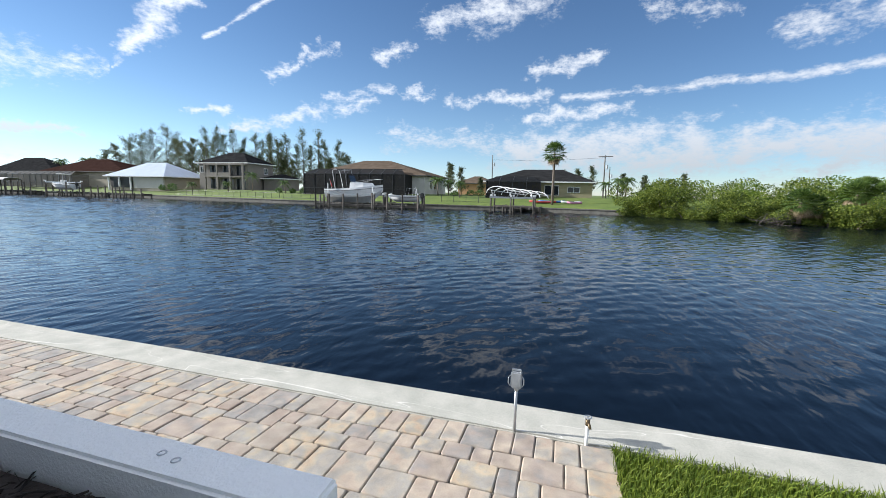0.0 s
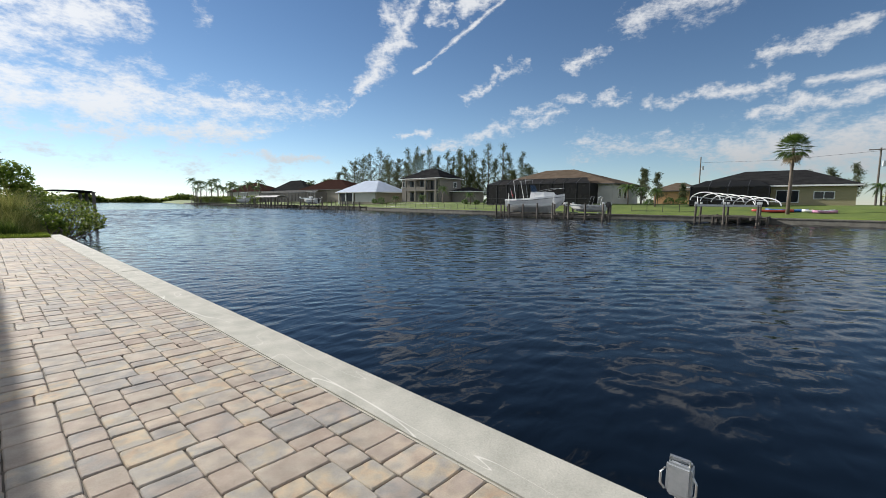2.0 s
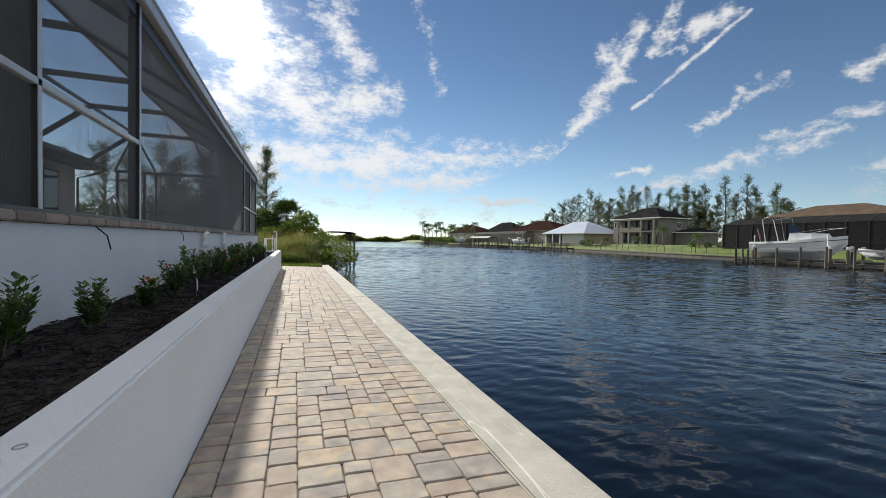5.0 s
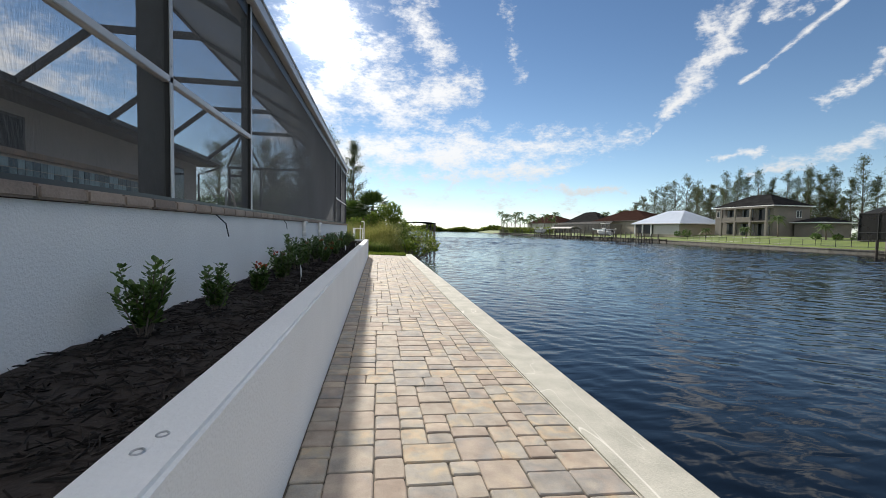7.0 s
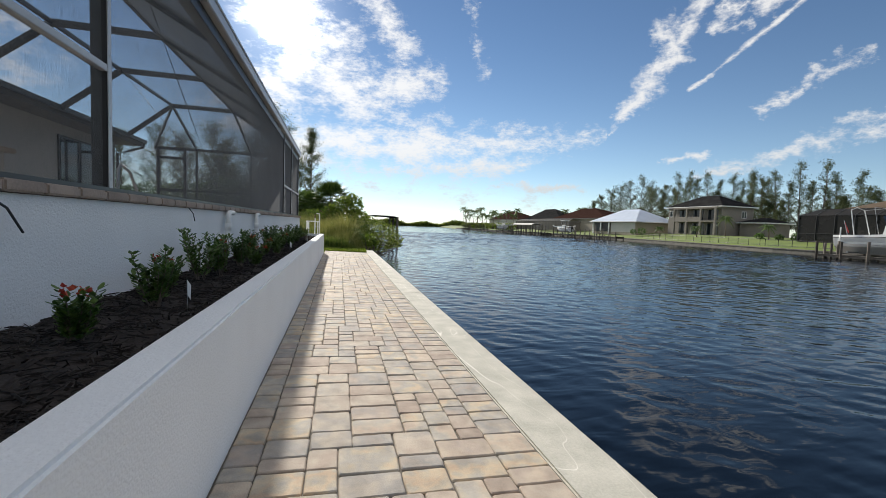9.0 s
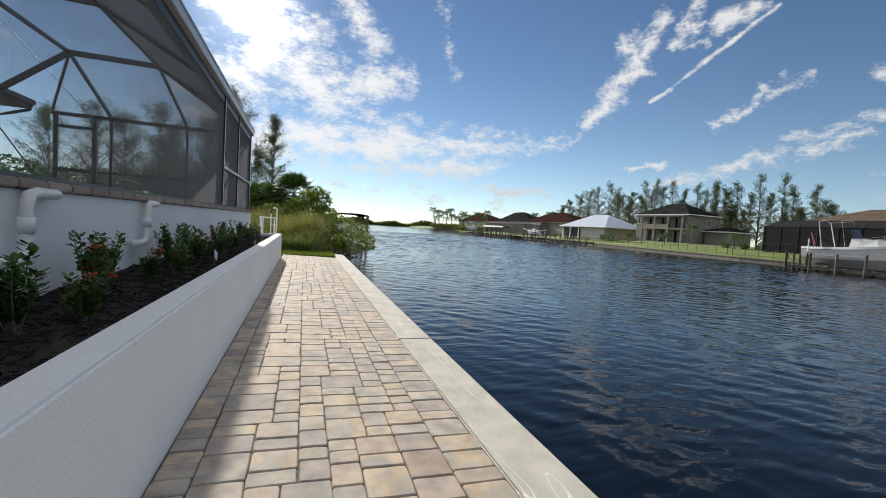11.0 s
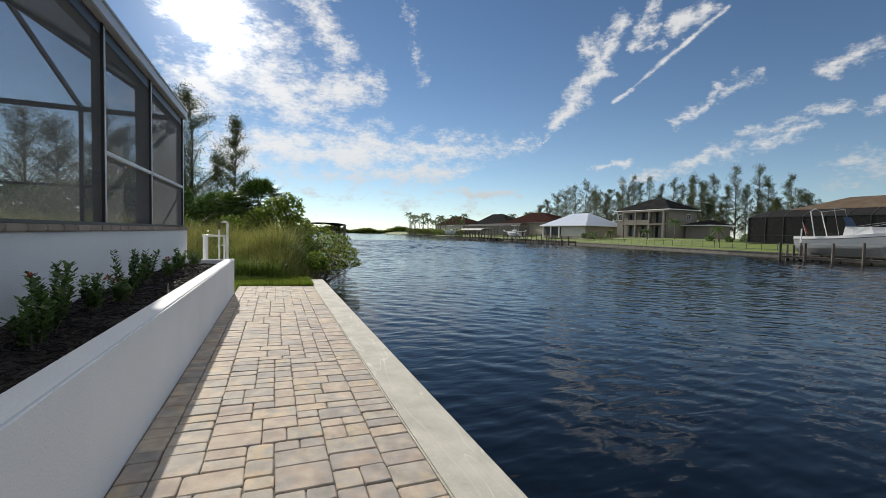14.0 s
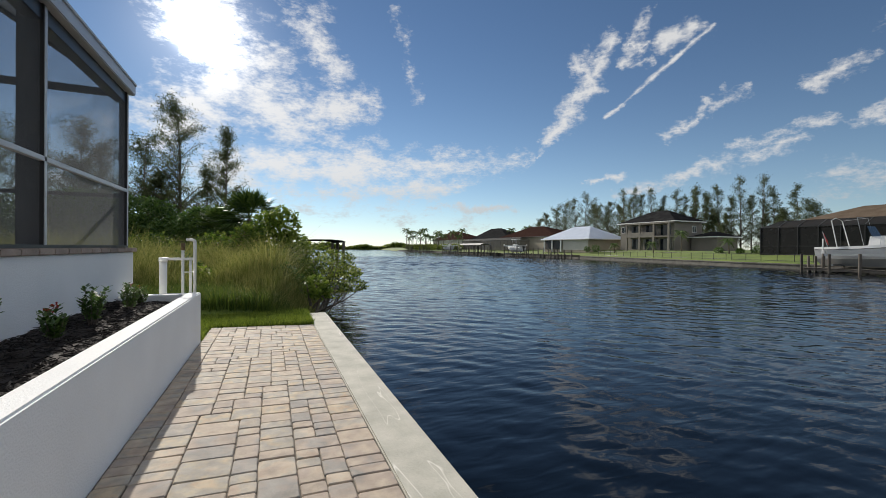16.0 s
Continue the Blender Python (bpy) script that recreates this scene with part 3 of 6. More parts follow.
def water_sheet():
    """Rippled water by the walk, finest near the seawall, inside a flat sheet that reaches the horizon."""
    gx = np.array(water_steps(0.2, 66.0, 0.09, 1.004))
    gy = np.array(water_steps(8.0, -45.0, 0.09, 1.004)[::-1] + water_steps(8.0, 130.0, 0.09, 1.004)[1:])
    cell = np.maximum(np.gradient(gx)[None, :], np.gradient(gy)[:, None])
    X, Y = np.meshgrid(gx, gy)
    Z, power = np.zeros_like(X), np.zeros_like(X)
    rng = np.random.default_rng(3)
    # short low ripples by the seawall, longer and steeper ones out in the wind
    away = np.hypot(X, np.maximum(0.0, np.abs(Y - 8.0) - 6.0))
    steep = 0.043 + 0.092 * np.clip((away - 4.0) / 26.0, 0, 1)
    for i in range(44):
        length = 0.28 * 9.0 ** (i / 43)
        turn = math.pi / 4 + rng.normal() * 0.5
        k = 2 * math.pi / length
        share = np.exp(-2.2 * np.log(length / (3.8 * cell)) ** 2)
        power += share ** 2 / 2
        Z += share / k * np.sin(k * (X * math.cos(turn) + Y * math.sin(turn)) + rng.random() * 6.28)
    Z *= steep / np.sqrt(power)
    gust = 0.75 + 0.35 * np.sin(X * 0.11 + 1.3 * np.sin(Y * 0.07)) * np.sin(Y * 0.09 + 0.8)
    rim = np.clip(np.minimum(np.minimum(66.0 - X, Y + 45.0), 130.0 - Y) / 4.0, 0, 1)
    Z = Z * gust * rim + WATER
    h, w = X.shape
    verts = np.stack([X, Y, Z], -1).reshape(-1, 3)
    i = (np.arange(h - 1)[:, None] * w + np.arange(w - 1)[None, :]).reshape(-1, 1)
    faces = (i + np.array([[0, 1, w + 1, w]])).tolist()
    n = len(verts)
    far = [(x, y, WATER) for y in (-900, -45.0, 130.0, 1500) for x in (-900, 0.2, 66.0, 1500)]
    for r in range(3):
        for c in range(3):
            if (r, c) != (1, 1):
                k = n + r * 4 + c
                faces.append([k, k + 1, k + 5, k + 4])
    return raw("water", verts.tolist() + far, faces, M["water"], smooth=True)


water = water_sheet()
tagged(water, "dark rippled canal water reflecting the sky", "water", kind="structure")
bed = raw("canal_bed", [(-1500, -1500, -4.0), (2500, -1500, -4.0), (2500, 2500, -4.0), (-1500, 2500, -4.0)], [(0, 1, 2, 3)], M["earth"])
tagged(bed, "dark muddy bed below the canal", "ground", kind="structure")

ys = [-900, -300, -100, -40, -10, 0, 1.9, 10, 20, 24.0, 24.25] + [24.5 + 0.5 * i for i in range(40)] + [46, 50, 55, 60, 70, 90, 140, 300, 600]
xs = [-900, -300, -100, -40, -20, -12, -8, -6, -4.1, -4.0, -3, -2, -1.6, -1.2, -0.8, -0.4, -0.1, 0.2]
ground = grid_sheet("ground", xs, ys, near_height, M["lawn"])
tagged(ground, "green lawn and rough grass beside the canal", "ground", kind="structure")
xs_far = [0, 0.05, 1.5, 4, 7, 11, 16, 30, 60, 150, 400, 900]
ys_far = [-90 + 6 * i for i in range(100)] + [560, 700, 900]
fv = [(far_bank(y) + k, y, far_height(far_bank(y) + k, y) if k else WATER - 1.0) for y in ys_far for k in xs_far]
w = len(xs_far)
far_ground = raw("far_ground", fv, [(j * w + i, j * w + i + 1, (j + 1) * w + i + 1, (j + 1) * w + i) for j in range(len(ys_far) - 1) for i in range(w - 1)], M["lawn"], smooth=True)
tagged(far_ground, "sunlit green lawns across the canal", "ground", kind="structure")

# near seawall
seawall = raw("seawall", *(lambda b: ([tuple(v.co) for v in b.verts], [[v.index for v in f.verts] for f in b.faces]))(box(0.02, 0.30, -60, END_Y, -3.0, -0.19)), M["seawall"])
tagged(seawall, "weathered concrete seawall panels under the cap", "seawall", kind="structure")
for y0, y1 in ((-60, -8), (-7.99, 12.08), (12.095, END_Y)):
    bm = box(0.0, 0.41, y0, y1, -0.2, 0.004, 0.012)
    tagged(part("seawall_cap", bm, M["cap"]), "pale concrete seawall cap with hairline cracks", "seawall cap", kind="structure")

# walk: bedding, the stones come last in the file
pavement = raw("pavement", [(-5.2, PAVE_S, 0.144), (-0.002, PAVE_S, -0.014), (-0.002, WALL_S, -0.014), (-5.2, WALL_S, 0.144),
                            (-1.79, WALL_S, 0.0404), (-0.002, PAVE_N, -0.014), (-1.79, PAVE_N, 0.0404)], [(0, 1, 2, 4, 3), (4, 2, 5, 6)], M["sand"])
tagged(pavement, "tumbled beige concrete pavers along the seawall", "pavement", kind="structure")

# planter wall with a return at its near end
bm = bmesh.new()
box(WALL_X0, WALL_X1, WALL_S, WALL_N, -0.1, 0.82, 0.014, bm)
planter_wall = part("planter_wall", bm, M["stucco"])
tagged(planter_wall, "low white stucco planter wall", "garden wall", kind="structure")
bm = box(STEM_X - 0.02, WALL_X0 - 0.002, WALL_S + 0.003, WALL_S + 0.15, -0.1, 0.66, 0.01)
tagged(part("planter_wall_end", bm, M["stucco"]), "white stucco return of the planter wall", "garden wall", kind="structure")
bm = box(STEM_X - 0.02, WALL_X0 + 0.005, WALL_N - 0.2, WALL_N - 0.003, -0.1, 0.815, 0.01)
tagged(part("planter_wall_far_end", bm, M["stucco"]), "white stucco far return of the planter wall", "garden wall", kind="structure")

# stem wall and deck under the screen enclosure
STEM_S, STEM_N = 3.05, 22.08
bm = box(STEM_X - 0.25, STEM_X, STEM_S, STEM_N, -0.3, DECK - 0.004, 0.008)
stem = part("wall_stem", bm, M["stucco"])
tagged(stem, "white stucco stem wall below the screen enclosure", "wall", kind="structure")
tagged(part("wall_stem_north", box(-14, STEM_X - 0.25, STEM_N - 0.25, STEM_N, -0.3, DECK - 0.004), M["stucco"]), "white stucco end of the raised deck", "wall", kind="structure")
tagged(part("wall_stem_south", box(-14, STEM_X - 0.25, STEM_S, STEM_S + 0.25, -0.3, DECK - 0.004), M["stucco"]), "white stucco end of the raised deck", "wall", kind="structure")
tagged(part("deck_floor", box(-14, STEM_X - 0.25, STEM_S + 0.25, STEM_N - 0.25, DECK - 0.15, DECK + 0.02), M["slab"]), "pale paved pool deck inside the enclosure", "floor", kind="structure")


def soil_height(x, y):
    return 0.69 + 0.06 * (WALL_X0 - x) / 0.78 + 0.035 * noise.noise(Vector((x * 3, y * 3, 0))) + 0.02 * noise.noise(Vector((x * 11, y * 11, 4)))


soil = grid_sheet("planting_bed", [STEM_X - 0.01 + i * 0.08 for i in range(11)], [WALL_S + 0.1 + i * 0.09 for i in range(205)], soil_height, M["bark_mulch"])
tagged(soil, "dark bark mulch bed behind the planter wall", "planting bed", kind="structure")

# ---- screen enclosure ----
EAVE = 3.9
CAGE_X = STEM_X - 0.06
RIDGE_X0, RIDGE_X1, RIDGE_Z, BACK_X = -4.8, -6.65, 4.98, -7.95
CAGE_N, RIDGE_N = 22.0, 19.9
POSTS = (3.15, 5.87, 7.76, 17.5, 19.5, CAGE_N)


def screen_enclosure():
    cage = empty("screen_enclosure", CAGE_X, 12.5, DECK)
    tagged(cage, "bronze aluminium pool screen enclosure with dark mesh", "screen enclosure")
    inv = Matrix.Translation((-CAGE_X, -12.5, -DECK))

    def put(name, bm, m, label="", parent=None):
        bm.transform(inv)
        return part(name, bm, m, parent or cage, label)
    for y in POSTS:
        deep = 0.10 if y in (3.15, 7.76, CAGE_N) else (0.12 if y == 17.5 else 0.21)
        put("post", box(CAGE_X - deep, CAGE_X, y - 0.028, y + 0.028, DECK + 0.06, EAVE, 0.004), M["bronze"])
        # light on the front flange, put in as a strip of paler colour
        put("post_face", box(CAGE_X + 0.0015, CAGE_X + 0.008, y - 0.022, y + 0.022, DECK + 0.07, EAVE - 0.02), M["gutter"], "aluminium post face coloured pale as if lit")
        bm = bmesh.new()
        for i in range(6):
            z = DECK + 0.16 + i * 0.44
            tube([(CAGE_X + 0.008, y, z), (CAGE_X + 0.012, y, z)], 0.007, 6, bm)
        put("screw", bm, M["galv"])["kind"] = "stuff"
    # super gutter along the eave
    put("gutter", box(CAGE_X - 0.10, CAGE_X + 0.07, 3.0, CAGE_N + 0.13, EAVE, EAVE + 0.17, 0.012), M["gutter"], "pale aluminium gutter along the eave")
    put("gutter_lip", box(CAGE_X + 0.06, CAGE_X + 0.085, 3.0, CAGE_N + 0.13, EAVE + 0.15, EAVE + 0.19, 0.006), M["gutter"])
    put("eave_beam", box(CAGE_X - 0.16, CAGE_X - 0.02, 3.05, CAGE_N + 0.03, EAVE - 0.16, EAVE - 0.002, 0.004), M["bronze"])
    put("sill_rail", box(CAGE_X - 0.05, CAGE_X + 0.01, 3.05, CAGE_N + 0.03, DECK + 0.066, DECK + 0.10, 0.004), M["bronze"])
    for y0, y1 in ((3.18, 7.73), (17.53, CAGE_N - 0.03)):
        put("chair_rail", box(CAGE_X - 0.05, CAGE_X + 0.008, y0, y1, 2.36, 2.41, 0.004), M["gutter"], "pale aluminium chair rail")
    # roof frames: up from the gutter, level across the ridge, down to the eave of the house
    for y in (5.45, 8.6, 11.35, 14.0, 16.6, RIDGE_N):
        for p, q in (((CAGE_X - 0.05, EAVE), (RIDGE_X0, RIDGE_Z)), ((RIDGE_X0, RIDGE_Z), (RIDGE_X1, RIDGE_Z)), ((RIDGE_X1, RIDGE_Z), (BACK_X, EAVE))):
            put("rafter", beam((p[0], y, p[1]), (q[0], y, q[1]), 0.055, 0.13), M["bronze"])
    for x in (RIDGE_X0, RIDGE_X1):
        put("purlin", beam((x, 5.45, RIDGE_Z), (x, RIDGE_N, RIDGE_Z), 0.05, 0.08), M["bronze"])
    for y0, y1 in ((RIDGE_N, CAGE_N), (5.45, 3.15)):
        for x0, x1 in ((RIDGE_X0, CAGE_X - 0.05), (RIDGE_X0, -4.62), (RIDGE_X1, -6.55), (RIDGE_X1, BACK_X)):
            put("hip", beam((x0, y0, RIDGE_Z), (x1, y1, EAVE), 0.05, 0.09), M["bronze"])
        # end wall
        put("end_beam", beam((BACK_X, y1, EAVE - 0.03), (CAGE_X, y1, EAVE - 0.03), 0.06, 0.10), M["bronze"])
        put("end_rail", beam((-6.9, y1, 2.30), (CAGE_X - 0.06, y1, 2.30), 0.05, 0.05), M["bronze"])
        put("end_sill", beam((BACK_X, y1, DECK + 0.06), (CAGE_X - 0.06, y1, DECK + 0.06), 0.05, 0.07), M["bronze"])
        for x in (-4.62, -6.55):
            put("end_post", box(x - 0.035, x + 0.035, y1 - 0.03, y1 + 0.03, DECK + 0.02, EAVE), M["bronze"])
    # the door in the far end wall
    for x in (-7.85, -6.95):
        put("door_stile", box(x - 0.05, x + 0.05, CAGE_N - 0.035, CAGE_N + 0.035, DECK + 0.02, EAVE - 0.08), M["bronze"])
    put("door_head", box(-7.8, -7.0, CAGE_N - 0.033, CAGE_N + 0.033, 3.48, 3.57), M["bronze"])
    put("door_rail", box(-7.8, -7.0, CAGE_N - 0.033, CAGE_N + 0.033, 2.25, 2.36), M["bronze"])

    def sheet(name, pts, kind="screen"):
        me = bpy.data.meshes.new(name)
        me.from_pydata([tuple(inv @ Vector(p)) for p in pts], [], [tuple(range(len(pts)))])
        link(name, me, M[kind], cage, "dark insect mesh")
    e = CAGE_X - 0.03
    wire_rng = np.random.default_rng(17)
    for y0, y1 in zip(POSTS, POSTS[1:]):
        sheet("screen_panel", [(e, y0, DECK + 0.06), (e, y1, DECK + 0.06), (e, y1, EAVE), (e, y0, EAVE)])
        # upright wires of the mesh, which close up when seen aslant
        n = int((y1 - y0 - 0.06) / 0.004)
        vs, fs = [], []
        for i in range(n):
            y = y0 + 0.03 + (y1 - y0 - 0.06) * (i + 0.3 + 0.4 * wire_rng.random()) / n
            k = len(vs)
            vs += [tuple(inv @ Vector(p)) for p in ((e + 0.001, y, DECK + 0.1), (e + 0.001, y, EAVE), (e + 0.0017, y, EAVE), (e + 0.0017, y, DECK + 0.1))]
            fs.append((k, k + 1, k + 2, k + 3))
        raw("mesh_wire", vs, fs, M["wire"], cage)["kind"] = "stuff"
    sheet("roof_screen", [(e, 3.15, EAVE), (e, CAGE_N, EAVE), (RIDGE_X0, RIDGE_N, RIDGE_Z), (RIDGE_X0, 5.45, RIDGE_Z)], "roof_screen")
    sheet("roof_screen", [(RIDGE_X0, 5.45, RIDGE_Z), (RIDGE_X0, RIDGE_N, RIDGE_Z), (RIDGE_X1, RIDGE_N, RIDGE_Z), (RIDGE_X1, 5.45, RIDGE_Z)])
    sheet("roof_screen", [(RIDGE_X1, 5.45, RIDGE_Z), (RIDGE_X1, RIDGE_N, RIDGE_Z), (BACK_X, RIDGE_N, EAVE), (BACK_X, 5.45, EAVE)])
    for y0, y1 in ((RIDGE_N, CAGE_N), (5.45, 3.15)):
        sheet("roof_screen", [(e, y1, EAVE), (RIDGE_X0, y0, RIDGE_Z), (RIDGE_X1, y0, RIDGE_Z), (BACK_X, y1, EAVE)])
        sheet("end_screen", [(e, y1, DECK + 0.03), (BACK_X, y1, DECK + 0.03), (BACK_X, y1, EAVE), (e, y1, EAVE)])
    # thin tension cables
    put("cable", tube([(CAGE_X - 0.06, 7.8, EAVE - 0.1), (CAGE_X - 0.06, 11.0, DECK + 0.1)], 0.004, 5), M["black"])
    put("cable", tube([(CAGE_X - 0.06, 5.8, EAVE - 0.1), (CAGE_X - 0.06, 3.2, DECK + 0.1)], 0.004, 5), M["black"])
    put("cable", tube([(RIDGE_X1, 16.6, RIDGE_Z), (-5.0, CAGE_N - 0.05, DECK + 0.1)], 0.006, 5), M["black"])


screen_enclosure()


def near_house():
    h = empty("near_house", -11.0, 10.0, DECK)
    tagged(h, "grey stucco house behind the pool deck with dark eaves", "house")
    inv = Matrix.Translation((11.0, -10.0, -DECK))

    def put(name, bm, m, parent=None, label=""):
        bm.transform(inv)
        return part(name, bm, m, parent or h, label)
    put("wall", box(-16, -8.7, 2.6, 20.75, DECK + 0.02, 3.75), M["grey_house"])
    put("soffit", box(-16.5, -8.05, 2.2, 21.2, 3.75, 3.93), M["soffit"])
    put("fascia", box(-8.05, -8.0, 2.2, 21.2, 3.74, 3.98), M["soffit"])
    put("gutter", box(-8.0, -7.9, 2.2, 21.2, 3.85, 3.975, 0.01), M["bronze"], None, "dark bronze gutter along the eave")
    put("downspout", tube([(-7.95, 21.1, 3.85), (-7.97, 21.1, 3.72), (-8.3, 20.95, 3.55), (-8.65, 20.83, 3.4), (-8.65, 20.83, DECK + 0.05)], 0.04, 8), M["bronze"])
    bm = bmesh.new()
    lo = [bm.verts.new(p) for p in ((-16.6, 2.1, 3.94), (-8.0, 2.1, 3.985), (-8.0, 21.25, 3.985), (-16.6, 21.25, 3.94))]
    hi = [bm.verts.new(p) for p in ((-12.6, 6.0, 5.6), (-12.6, 17.4, 5.6))]
    for f in ((lo[0], lo[1], hi[0]), (lo[1], lo[2], hi[1], hi[0]), (lo[2], lo[3], hi[1]), (lo[3], lo[0], hi[0], hi[1]), lo[::-1]):
        bm.faces.new(f)
    put("roof", bm, M["shingle_brown"])
    for y0, y1, z0, z1 in ((17.8, 19.6, 1.48, 3.45), (9.5, 12.5, 1.5, 3.5), (4.2, 6.6, 1.5, 3.5)):
        win = put("window", box(-8.702, -8.66, y0, y1, z0, z1), M["bronze"])
        mid = (y0 + y1) / 2
        for a, b in ((y0 + 0.06, mid - 0.03), (mid + 0.03, y1 - 0.06)):
            put("pane", box(-8.66, -8.652, a, b, z0 + 0.06, z1 - 0.06), M["glass"], win)


near_house()

# raised spa wall with mosaic tiles
spa = part("spa_wall", box(-5.35, -5.05, 5.6, 10.25, DECK + 0.02, 2.02, 0.01), M["slab"])
tagged(spa, "raised spa wall faced with blue glass mosaic", "spa")
tile_me = bpy.data.meshes.new("tile")
g = box(0, 0.006, -0.045, 0.045, -0.045, 0.045)
g.to_mesh(tile_me)
g.free()
tile_me.materials.append(M["tile"])
for i in range(43):
    for j in range(5):
        t = new("tile", tile_me)
        t.parent = spa
        t.location = (-5.05, 5.68 + i * 0.098, DECK + 0.11 + j * 0.098)
tagged(part("spa_coping", box(-5.45, -4.99, 5.5, 10.35, 2.022, 2.08, 0.012), M["coping"]), "stone coping on the raised spa", "coping")

# the handrail of the pool steps
rail = empty("pool_handrail", -4.2, 10.9, DECK + 0.02)
tagged(rail, "bright stainless handrail on the pool deck", "handrail")
part("rail", tube([(0, 0, 0), (0, 0.02, 0.5), (0, 0.1, 0.58), (0, 0.35, 0.5), (0, 0.55, 0.25), (0, 0.6, 0)], 0.022, 8), M["galv"], rail, smooth=True)

# ---- houses across the canal ----


def hip_house(name, label, x0, x1, y0, y1, zg, ze, ridge, wall, roof, over=0.6, windows=(), trim="white"):
    """A house with a hipped roof. ridge: x, y0, y1, z. windows: side, from, to, z0, z1."""
    h = empty(name, (x0 + x1) / 2, (y0 + y1) / 2, zg)
    tagged(h, label, "house", "houses across the canal")
    inv = Matrix.Translation((-(x0 + x1) / 2, -(y0 + y1) / 2, -zg))

    def put(n2, bm, m, parent=None, lab=""):
        bm.transform(inv)
        return part(n2, bm, m, parent or h, lab)
    put("wall", box(x0, x1, y0, y1, zg - 0.8, ze), M[wall])
    bm = bmesh.new()
    xr, yr0, yr1, zr = ridge
    lo = [bm.verts.new(p) for p in ((x0 - over, y0 - over, ze + 0.02), (x1 + over, y0 - over, ze + 0.02), (x1 + over, y1 + over, ze + 0.02), (x0 - over, y1 + over, ze + 0.02))]
    up = [bm.verts.new(v.co + Vector((0, 0, 0.2))) for v in lo]
    a, b = bm.verts.new((xr, yr0, zr)), bm.verts.new((xr, yr1, zr))
    for f in ((up[0], up[1], a), (up[1], up[2], b, a), (up[2], up[3], b), (up[3], up[0], a, b), lo[::-1]):
        bm.faces.new(f)
    put("roof", bm, M[roof])
    cs = [(x0 - over, y0 - over), (x1 + over, y0 - over), (x1 + over, y1 + over), (x0 - over, y1 + over)]
    for k in range(4):
        (ax, ay), (bx, by) = cs[k], cs[(k + 1) % 4]
        put("fascia", beam((ax, ay, ze + 0.11), (bx, by, ze + 0.11), 0.08, 0.22), M[trim])
    for side, u0, u1, z0, z1 in windows:
        if side == "front":
            fr, gl = box(x0 - 0.05, x0 + 0.02, u0, u1, z0, z1), [box(x0 - 0.06, x0 - 0.04, a2, b2, z0 + 0.1, z1 - 0.1) for a2, b2 in ((u0 + 0.1, (u0 + u1) / 2 - 0.05), ((u0 + u1) / 2 + 0.05, u1 - 0.1))]
        else:
            fr, gl = box(u0, u1, y0 - 0.05, y0 + 0.02, z0, z1), [box(a2, b2, y0 - 0.06, y0 - 0.04, z0 + 0.1, z1 - 0.1) for a2, b2 in ((u0 + 0.1, (u0 + u1) / 2 - 0.05), ((u0 + u1) / 2 + 0.05, u1 - 0.1))]
        wn2 = put("window", fr, M["white"])
        for g2 in gl:
            put("pane", g2, M["glass"], wn2)
    return h, put


def far_cage(x0, x1, y0, y1, zg, ze, top, mesh, label):
    """A screen enclosure seen from far off: posts, rails and mesh, with a sloped edge to its roof."""
    c = empty("far_screen_enclosure", (x0 + x1) / 2, (y0 + y1) / 2, zg)
    tagged(c, label, "screen enclosure", "enclosures across the canal")
    inv = Matrix.Translation((-(x0 + x1) / 2, -(y0 + y1) / 2, -zg))

    def put(n2, bm, m):
        bm.transform(inv)
        return part(n2, bm, m, c)
    n = max(3, round((y1 - y0) / 2.6))
    for i in range(n + 1):
        y = y0 + (y1 - y0) * i / n
        put("post", box(x0 - 0.05, x0 + 0.05, y - 0.05, y + 0.05, zg - 0.5, ze), M["bronze"])
        if 0 < i < n:
            put("rafter", beam((x0, y, ze), (x0 + 2.2, y, top), 0.08, 0.12), M["bronze"])
    for z in (zg + 0.9, ze):
        put("rail", box(x0 - 0.04, x0 + 0.04, y0, y1, z - 0.05, z + 0.05), M["bronze"])
    put("purlin", box(x0 + 2.15, x0 + 2.25, y0 + 1.5, y1 - 1.5, top - 0.05, top + 0.05), M["bronze"])

    def sheet(n2, pts):
        me = bpy.data.meshes.new(n2)
        me.from_pydata([tuple(inv @ Vector(p)) for p in pts], [], [tuple(range(len(pts)))])
        link(n2, me, M[mesh], c)
    sheet("screen_panel", [(x0, y0, zg - 0.5), (x0, y1, zg - 0.5), (x0, y1, ze), (x0, y0, ze)])
    sheet("screen_panel", [(x0, y0, zg - 0.5), (x1, y0, zg - 0.5), (x1, y0, ze), (x0, y0, ze)])
    sheet("screen_panel", [(x0, y1, zg - 0.5), (x1, y1, zg - 0.5), (x1, y1, ze), (x0, y1, ze)])
    sheet("roof_screen", [(x0, y0, ze), (x0, y1, ze), (x0 + 2.2, y1 - 1.5, top), (x0 + 2.2, y0 + 1.5, top)])
    sheet("roof_screen", [(x0 + 2.2, y0 + 1.5, top), (x0 + 2.2, y1 - 1.5, top), (x1, y1 - 1.5, top), (x1, y0 + 1.5, top)])


